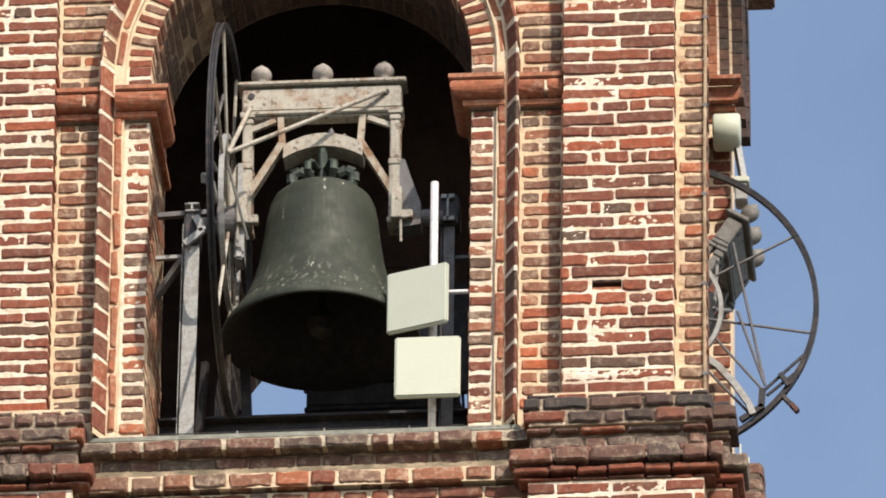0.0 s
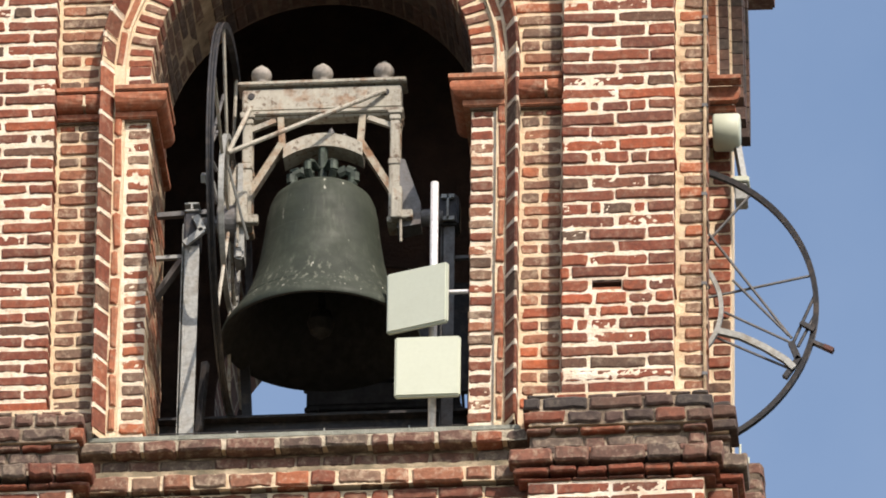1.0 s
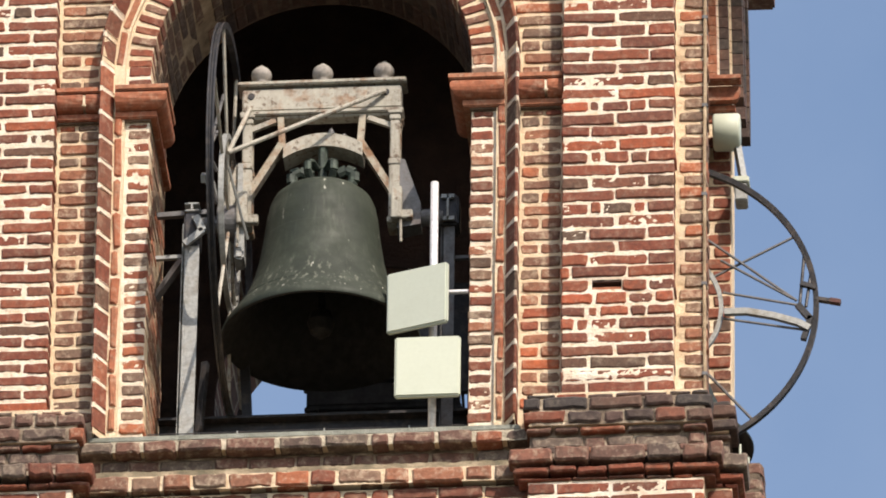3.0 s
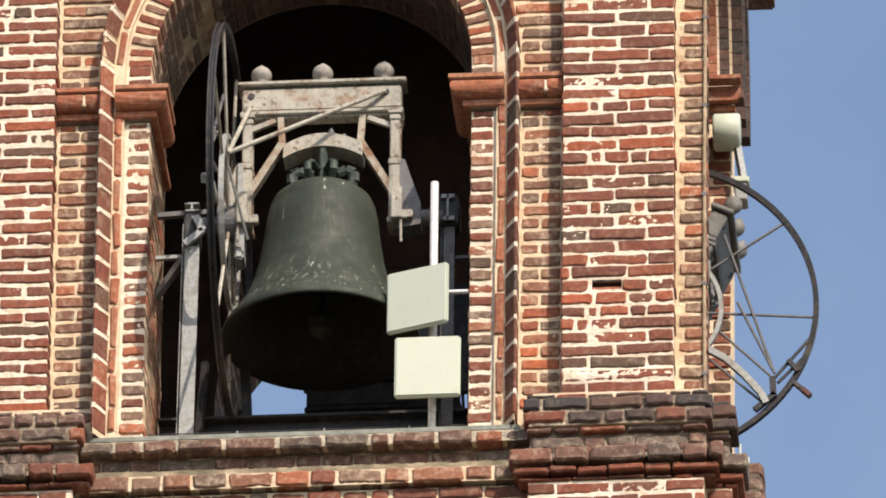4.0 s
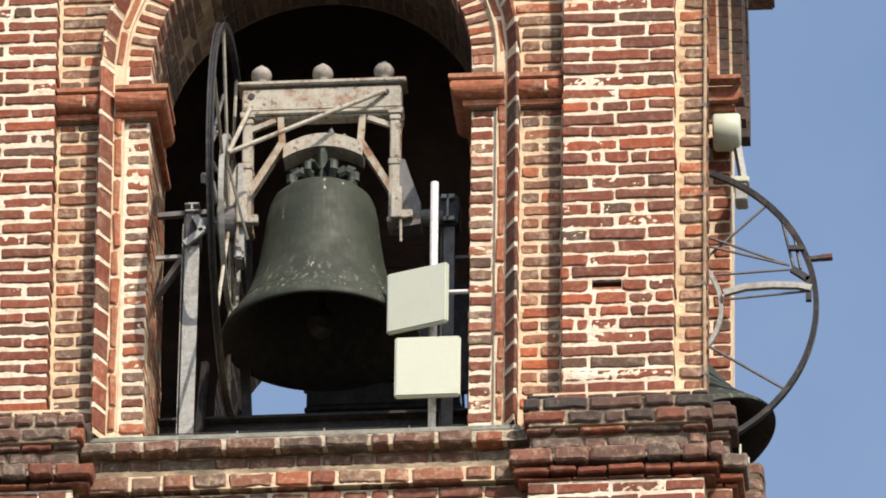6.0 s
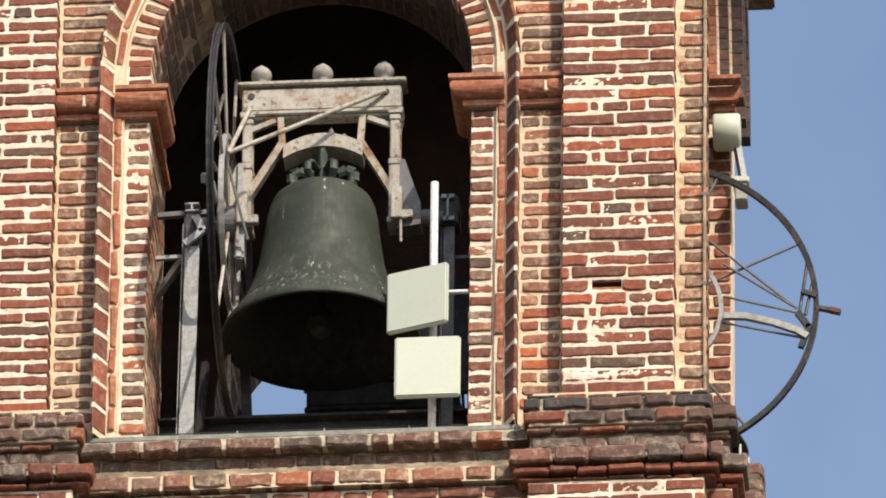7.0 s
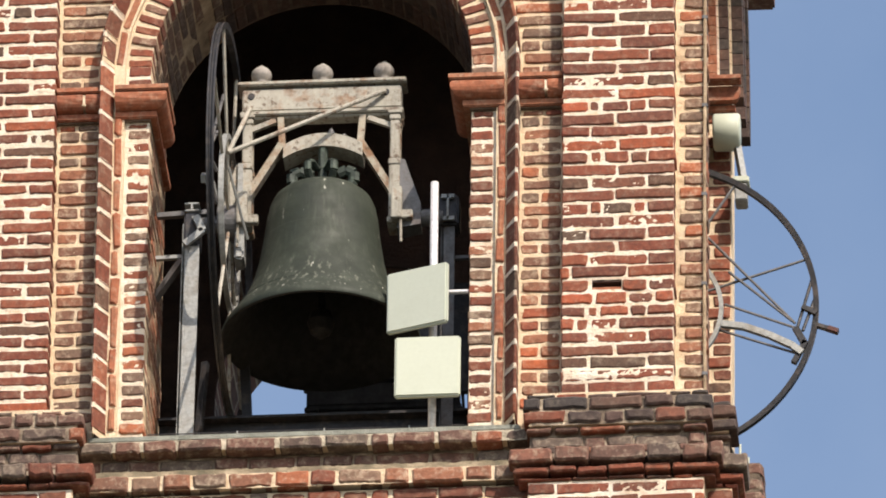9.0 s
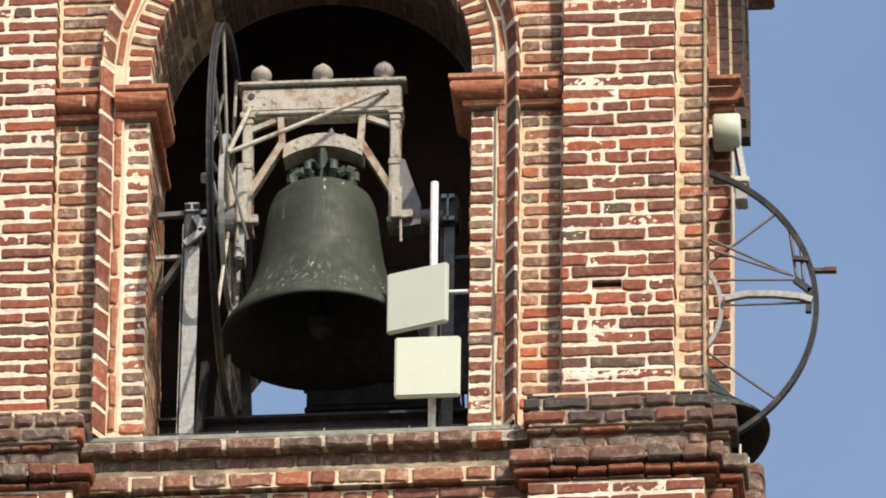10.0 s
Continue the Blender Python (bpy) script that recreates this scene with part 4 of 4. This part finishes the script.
def dress_wheel(top, R, x, end=None, tip=-6.7):
    """The wheel and the rods that tie it to the headstock. tip: the lever's angle, from the front upwards."""
    w = wheel(top, R, x, M_DARKSTEEL if end else M_YOKE)
    P = lambda r, a, dx=0.0: (x + dx, -r * math.cos(radians(tip + a)), r * math.sin(radians(tip + a)))
    if end:
        bm = bmesh.new()
        bar(bm, P(R - 0.02, 1.8), P(R + 0.115, 0), 0.02, 0.035, 4, (1, 0, 0))
        part("lever", bm, M_IRON, w, "iron striker lever with a rusty red end")
        part("clamp_bar", bar(bmesh.new(), P(0.92, 20), P(0.835, -3, -0.02), 0.018, seg=6), M_IRON, w)
        part("clamp_bar", bar(bmesh.new(), P(0.925, 13), P(0.87, -2, -0.02), 0.018, seg=6), M_IRON, w)
        part("clamp_plate", bar(bmesh.new(), P(0.85, 8, -0.02), P(R - 0.01, 5.5, -0.02), 0.026, 0.026), M_IRON, w)
        part("clamp_plate", bar(bmesh.new(), P(0.825, -1, -0.02), P(0.90, -7, -0.02), 0.03, 0.035), M_IRON, w)
        part("clamp_plate", bar(bmesh.new(), P(0.90, -6, -0.02), P(0.885, -15.5, -0.02), 0.03, 0.03), M_IRON, w)
        part("lever_end", bar(bmesh.new(), P(R + 0.06, 0.75), P(R + 0.118, 0.0), 0.024, 0.038, 4, (1, 0, 0)), end, w, "worn lever end")
    bm = bmesh.new()
    pts = [(0.43, -6.5), (0.55, -5.2), (0.7, -7.0), (0.84, -9.2), (R - 0.035, -11.0)]
    for (r0, a0), (r1, a1) in zip(pts, pts[1:]):
        bar(bm, P(r0, a0, -0.03), P(r1, a1, -0.03), 0.036, 0.03, 4, (1, 0, 0))
    part("arm", bm, M_STEEL, w, "pale galvanised arm")
    for r0, a0, r1, a1 in ((0.82, 1, 0.62, 79), (0.80, 2, 0.50, 35), (0.83, -1, 0.43, 11), (0.895, -11.3, 0.43, -11)):
        part("rod", bar(bmesh.new(), P(r0, a0, -0.015), P(r1, a1, -0.02), 0.016, seg=6), M_DARKSTEEL, w)
    # ties from the wheel to the headstock
    part("tie_rod", bar(bmesh.new(), (x + 0.02, -0.31, 0.20), (0.30, -0.06, 0.665), 0.022, seg=8), M_YOKE, top, "long pale steel tie rod")
    part("tie_rod", bar(bmesh.new(), (x + 0.02, -0.31, 0.20), (-0.330, -0.06, 0.60), 0.021, seg=8), M_YOKE, top)
    part("tie_rod", bar(bmesh.new(), (x + 0.02, -0.28, 0.14), (-0.33, -0.09, -0.14), 0.014, seg=6), M_STEEL, top)
    part("web", box(bmesh.new(), x + 0.03, x + 0.075, -0.06, 0.06, -0.22, 0.3, 0.01), M_STEEL, top)
    return w


main_bell = bell_unit("front_bell", "large dark bronze bell hanging still in a cream headstock")
dress_wheel(main_bell, 0.94, -0.425)
for ob in main_bell.children:
    if ob.name.split(".")[0] in ("bell", "bell_inside", "moulding_ring", "clapper", "crown_loop", "crown_post"):
        ob.location.x = 0.009
main_bell.matrix_basis = pose(0.008, 0.46, 33.45)

east_bell = bell_unit("swinging_bell", "bronze bell swinging in the east opening with its wheel")
dress_wheel(east_bell, 0.94, -0.618, M_RUST)
for ob in east_bell.children_recursive:
    # a lighter bell under a taller, shorter headstock; the wheel keeps its own size
    nm = ob.name.split(".")[0]
    if nm in ("bell", "bell_inside", "moulding_ring", "clapper", "crown_loop", "crown_post"):
        k = (0.895, 0.895, 0.78, 1)
    elif ob.parent is east_bell and nm in ("beam", "cap", "fillet", "soffit", "ball_finial", "post", "strut", "hanger", "knee", "cheek", "gudgeon", "bracket", "saddle", "nut", "bolt"):
        k = (0.72, 0.9, 1.08, 1)
    else:
        k = (0.866, 0.866, 0.866, 1)
    ob.data.transform(Matrix.Diagonal(k))
    if ob.data.materials[0] in (M_YOKE, M_YOKE_RUST, M_FINIAL):
        ob.data.materials[0] = M_YOKE_GREY

north_bell = copy_thing(main_bell, pose(0.045, 3.36, 33.55, 0, 0, 180))
# every part of the far bell goes black: its shade is put into the colour
for ob in north_bell.children_recursive:
    ob.data = ob.data.copy()
    ob.data.materials[0] = M_BLACK
tagged(north_bell, "bronze bell hanging in the far opening, coloured black as if unlit", "bell")


# ---- front opening: frame, antennas, rail ----
def post_angle(name, x, y, z0, z1, w, label, lean=0.0, material=None):
    ob = new(name)
    bm = bmesh.new()
    box(bm, -w / 2, w / 2, -0.006, 0.006, 0, z1 - z0)
    box(bm, -w / 2 - 0.004, -w / 2 + 0.008, -0.006, w, 0, z1 - z0)
    part("profile", bm, material or M_STEEL, ob)
    part("foot_plate", box(bmesh.new(), -w, w, -0.03, 0.09, -0.03, 0.004), material or M_STEEL, ob)
    ob.matrix_basis = pose(x, y, z0, 0, lean, 0)
    return tagged(ob, label, "post")


p = post_angle("frame_post", -0.597, 0.40, 32.12, 33.42, 0.076, "galvanised steel post with a clamped top", 0.5)
bm = bmesh.new()
bar(bm, (0.018, -0.03, 1.325), (0.056, -0.03, 1.245), 0.034, 0.02, 4, (0, 1, 0))
bar(bm, (0.056, -0.03, 1.250), (-0.028, -0.03, 1.175), 0.032, 0.02, 4, (0, 1, 0))
part("strap", bm, M_STEEL, p, "bent pale steel strap")
part("bearing", box(bmesh.new(), -0.035, 0.040, -0.02, 0.09, 1.18, 1.36, 0.008), M_IRON, p)
bm = bmesh.new()
box(bm, -0.035, 0.035, -0.03, 0.10, 1.392, 1.402, 0.002)
box(bm, -0.035, 0.035, -0.03, 0.10, 1.355, 1.365, 0.002)
box(bm, -0.005, 0.005, -0.03, 0.10, 1.364, 1.393)
part("beam_end", bm, M_STEEL, p, "end of a steel I-beam")
bm = bmesh.new()
bar(bm, (0.045, 0.05, 0.02), (0.07, 0.12, 0.62), 0.03, 0.03)
part("brace", bm, M_IRON, p)
p = post_angle("frame_post", 0.60, 0.5, 32.12, 33.43, 0.06, "grey painted steel post", 0.0, M_DARKSTEEL)
bm = bmesh.new()
box(bm, -0.03, 0.03, -0.05, -0.035, 1.31, 1.33)
box(bm, -0.03, 0.03, -0.05, -0.035, 1.43, 1.45)
box(bm, -0.005, 0.005, -0.05, -0.035, 1.31, 1.45)
part("beam_end", bm, M_STEEL, p)
part("bearing", box(bmesh.new(), -0.06, 0.05, -0.03, 0.10, 1.30, 1.46, 0.01), M_IRON, p)


def frame_bar(a, b, w, material, label):
    ob = part("frame_bar", bar(bmesh.new(), a, b, w, w * 0.8), material)
    return tagged(ob, label, "steel bar", "bars of the bell frame")


frame_bar((-0.77, 0.45, 33.50), (-0.50, 0.45, 33.51), 0.03, M_DARKSTEEL, "grey steel bar tying the frame into the jamb")
frame_bar((-0.77, 0.45, 33.27), (-0.60, 0.45, 33.275), 0.022, M_STEEL, "galvanised bar tying the post into the jamb")
frame_bar((-0.765, 0.5, 33.08), (-0.63, 0.44, 33.25), 0.035, M_DARKSTEEL, "grey steel gusset beside the post")
frame_bar((0.60, 0.55, 33.28), (0.745, 0.55, 33.28), 0.022, M_DARKSTEEL, "grey steel bar tying the frame into the jamb")
frame_bar((-0.360, 0.72, 32.86), (-0.340, 0.72, 32.50), 0.055, M_IRON, "dark steel strut standing on the girder")
plate = part("side_plate", box(bmesh.new(), 0.392, 0.74, 0.72, 0.75, 32.66, 33.25, 0.004), M_IRON)
tagged(plate, "dark steel plate beside the far jamb", "steel plate")
girder = new("girder")
part("top_flange", box(bmesh.new(), -0.75, 0.745, 0.64, 0.76, 32.512, 32.525), M_IRON, girder)
part("bottom_flange", box(bmesh.new(), -0.75, 0.745, 0.64, 0.76, 32.40, 32.412), M_IRON, girder)
part("girder_web", box(bmesh.new(), -0.75, 0.745, 0.692, 0.706, 32.411, 32.513), M_IRON, girder)
tagged(girder, "dark steel girder across the opening", "girder")


def antenna(x, y, z, w, h, yaw, label, material):
    ob = new("panel_antenna")
    part("panel", box(bmesh.new(), -w / 2, w / 2, -0.02, 0.012, -h / 2, h / 2, 0.008), material, ob)
    part("back_cover", box(bmesh.new(), -w / 2 + 0.03, w / 2 - 0.03, 0.012, 0.035, -h / 2 + 0.03, h / 2 - 0.03, 0.006), M_STEEL, ob)
    part("bracket", box(bmesh.new(), -0.03, 0.03, 0.03, 0.07, -0.05, 0.05, 0.004), M_STEEL, ob)
    ob.matrix_basis = pose(x, y, z, 0, 0, yaw)
    return tagged(ob, label, "antenna", "antennas on the mast")


mast = new("antenna_mast")
part("tube", bar(bmesh.new(), (0.566, 0.14, 32.088), (0.566, 0.14, 33.442), 0.037, seg=16), M_POLE, mast, "", True)
part("wall_arm", bar(bmesh.new(), (0.566, 0.14, 32.852), (0.735, 0.14, 32.852), 0.022, seg=8), M_POLE, mast)
part("clamp", box(bmesh.new(), 0.544, 0.589, 0.115, 0.165, 32.83, 32.88, 0.004), M_STEEL, mast)
tagged(mast, "bright zinc antenna mast on the sill", "mast")
antenna(0.550, 0.07, 32.410, 0.302, 0.316, 0, "square cream plastic panel antenna", M_WHITE)
antenna(0.501, 0.08, 32.784, 0.303, 0.318, -19, "square grey-white panel antenna turned aside", M_GREYWHITE)
tagged(part("antenna_cable", bar(bar(bmesh.new(), (0.60, 0.15, 32.088), (0.60, 0.15, 32.70), 0.012, seg=6), (0.60, 0.15, 32.70), (0.58, 0.16, 32.95), 0.012, seg=6), M_BLACK), "thin black cable along the mast", "cable")

rail = new("bird_wire")
part("wire", bar(bmesh.new(), (-0.74, 0.16, 32.155), (0.72, 0.16, 32.155), 0.006, seg=6), M_IRON, rail)
for x in (-0.33, 0.07, 0.46):
    part("stub", bar(bmesh.new(), (x, 0.16, 32.10), (x, 0.16, 32.16), 0.008, seg=6), M_STEEL, rail)
tagged(rail, "thin wire on short stubs along the sill", "wire")

# ---- east side fittings ----
strap = new("lightning_conductor")
pts = [Vector((1.818 + 0.004 * noise.noise((0.3, 1.2, z * 2.2)), 0.104, z)) for z in (32.19 + 0.16 * i for i in range(17))]
bm = bmesh.new()
for p, q in zip(pts, pts[1:]):
    bar(bm, p, q, 0.017, 0.017, 8)
part("cable", bm, M_HAUNCH, strap)
for p in pts[1::3]:
    part("clip", box(bmesh.new(), p.x - 0.014, p.x + 0.012, 0.095, 0.124, p.z - 0.010, p.z + 0.010, 0.002), M_DARKSTEEL, strap)
tagged(strap, "grey metal conductor cable clipped down the brick corner", "cable")
lamp = new("floodlight")
part("body", lathe(bmesh.new(), [(0.0, -0.065), (0.085, -0.065), (0.092, -0.055), (0.092, 0.055), (0.085, 0.065), (0.0, 0.065)], 32, pose(0, 0, 0, 0, 90, 0)), M_WHITE, lamp, "", True)
part("bracket", bar(bmesh.new(), (0.05, 0.0, -0.08), (0.085, 0.02, -0.31), 0.03, 0.03), M_STEEL, lamp)
part("box", box(bmesh.new(), 0.04, 0.10, -0.05, 0.05, -0.41, -0.31, 0.006), M_STEEL, lamp)
part("box_lid", box(bmesh.new(), 0.03, 0.11, -0.06, 0.06, -0.315, -0.28, 0.006), M_WHITE, lamp)
lamp.matrix_basis = pose(1.77, 2.50, 35.11)
tagged(lamp, "cream drum floodlight on a bracket with a small box", "floodlight")


def east_arch():
    """The wall over the east opening, with two proud rings; the far springing stands on an impost."""
    yc, zc, r = 1.85, 35.46, 0.75
    n = 24
    bm = bmesh.new()

    def shell(r0, r1, x0, x1, tall=False):
        cols = []
        for i in range(n + 1):
            t = radians(180 * i / n)
            c, sn = math.cos(t), math.sin(t)
            o = (yc + r1 * c, zc + r1 * sn) if not tall else (yc + 0.80 * c * 1.0, 37.5)
            cols.append([bm.verts.new((x, y, z)) for x, y, z in ((x0, yc + r0 * c, zc + r0 * sn), (x1, yc + r0 * c, zc + r0 * sn), (x1, *o), (x0, *o))])
        for a, b in zip(cols, cols[1:]):
            for k in range(4):
                bm.faces.new((a[k], a[(k + 1) % 4], b[(k + 1) % 4], b[k]))
    shell(r, 0.8, 1.22, 1.69, True)
    body = tagged(part("wall_east_arch", bm, M_FARBRICK), "brick arch over the east opening", kind="structure")
    # the dark rings carry the shade of their undersides as brick colour
    rings = ((0.74, 0.80, 1.715, M_TERRA), (0.80, 0.82, 1.724, M_LIME), (0.82, 0.875, 1.77, M_CRUST_SHADE), (0.878, 0.897, 1.782, M_MORTAR),
             (0.90, 0.99, 1.835, M_CRUST_SHADE), (1.10, 1.19, 1.833, M_CRUST_SHADE), (1.27, 1.36, 1.842, M_CRUST_SHADE))
    for r0, r1, x1, mat in rings:
        k = 48
        for i in range(k if r0 < 1 else 12):
            b = bmesh.new()
            q = []
            for a in (180 * i / k + 0.12, 180 * (i + 1) / k - 0.12):
                c, sn = math.cos(radians(a)), math.sin(radians(a))
                q.append([b.verts.new((x, yc + rr * c, zc + rr * sn)) for x, rr in ((1.64, r0), (x1, r0), (x1, r1), (1.64, r1))])
            for m in range(4):
                b.faces.new((q[0][m], q[0][(m + 1) % 4], q[1][(m + 1) % 4], q[1][m]))
            b.faces.new(q[0])
            b.faces.new(q[1][::-1])
            bmesh.ops.recalc_face_normals(b, faces=b.faces[:])
            part("brick", b, mat, body)


east_arch()
tagged(part("upper_cornice", box(bmesh.new(), -1.95, 1.925, -0.10, 3.85, 36.64, 36.75, 0.01), M_CRUST), "dark overhanging brick cornice", kind="structure")


def lay_far_pier():
    for k in range(28, 62):
        z = course(k)
        cuts = [1.40, 1.52, 1.66, 1.79] if k % 2 else [1.45, 1.69, 1.79]
        for a, b in zip(cuts, cuts[1:]):
            lay(wall_east_far, M_BRICK, (a + b) / 2, 2.60, z, b - a - 0.016, PITCH - 0.011, depth=0.05)


lay_far_pier()


for y, d in ((1.50, -1), (2.40, 1)):
    st = new("bearing_stand")
    part("upright", box(bmesh.new(), -0.06, 0.06, -0.04, 0.04, 0.0, 1.41, 0.006), M_DARKSTEEL, st)
    part("bearing", box(bmesh.new(), -0.09, 0.09, -0.05, 0.05, 1.40, 1.44, 0.006), M_DARKSTEEL, st)
    st.matrix_basis = pose(1.455, y, 32.05)
    tagged(st, "grey steel bearing stand under the swinging bell", "bearing stand", "bearing stands")


for x, y in ((1.955, 0.50), (1.985, 0.62)):
    pin = part("wire_pin", bar(bmesh.new(), (x, y, 32.05), (x, y, 32.20), 0.012, seg=8), M_WHITE)
    tagged(pin, "short white wire pin on the east ledge", "wire pin", "pins on the east ledge")


# ---- movement ----
def motions():
    """The east bell swings about its axle; the angle dies down slowly."""
    base = pose(EBX, EBY, EBZ, 0, 0, 90)
    rows = []
    for t, a in SWING:
        rows.append((t, base @ pose(0, 0, 0, -a, 0, 0)))
    walk(east_bell, rows)


EBX, EBY, EBZ = 1.455, 1.97, 33.49
SWING = [(0.1 * i, -33.94 * math.exp(-0.006 * i) * math.cos(2 * math.pi * (0.1 * i - 0.2) / 3.95)) for i in range(101)]
motions()
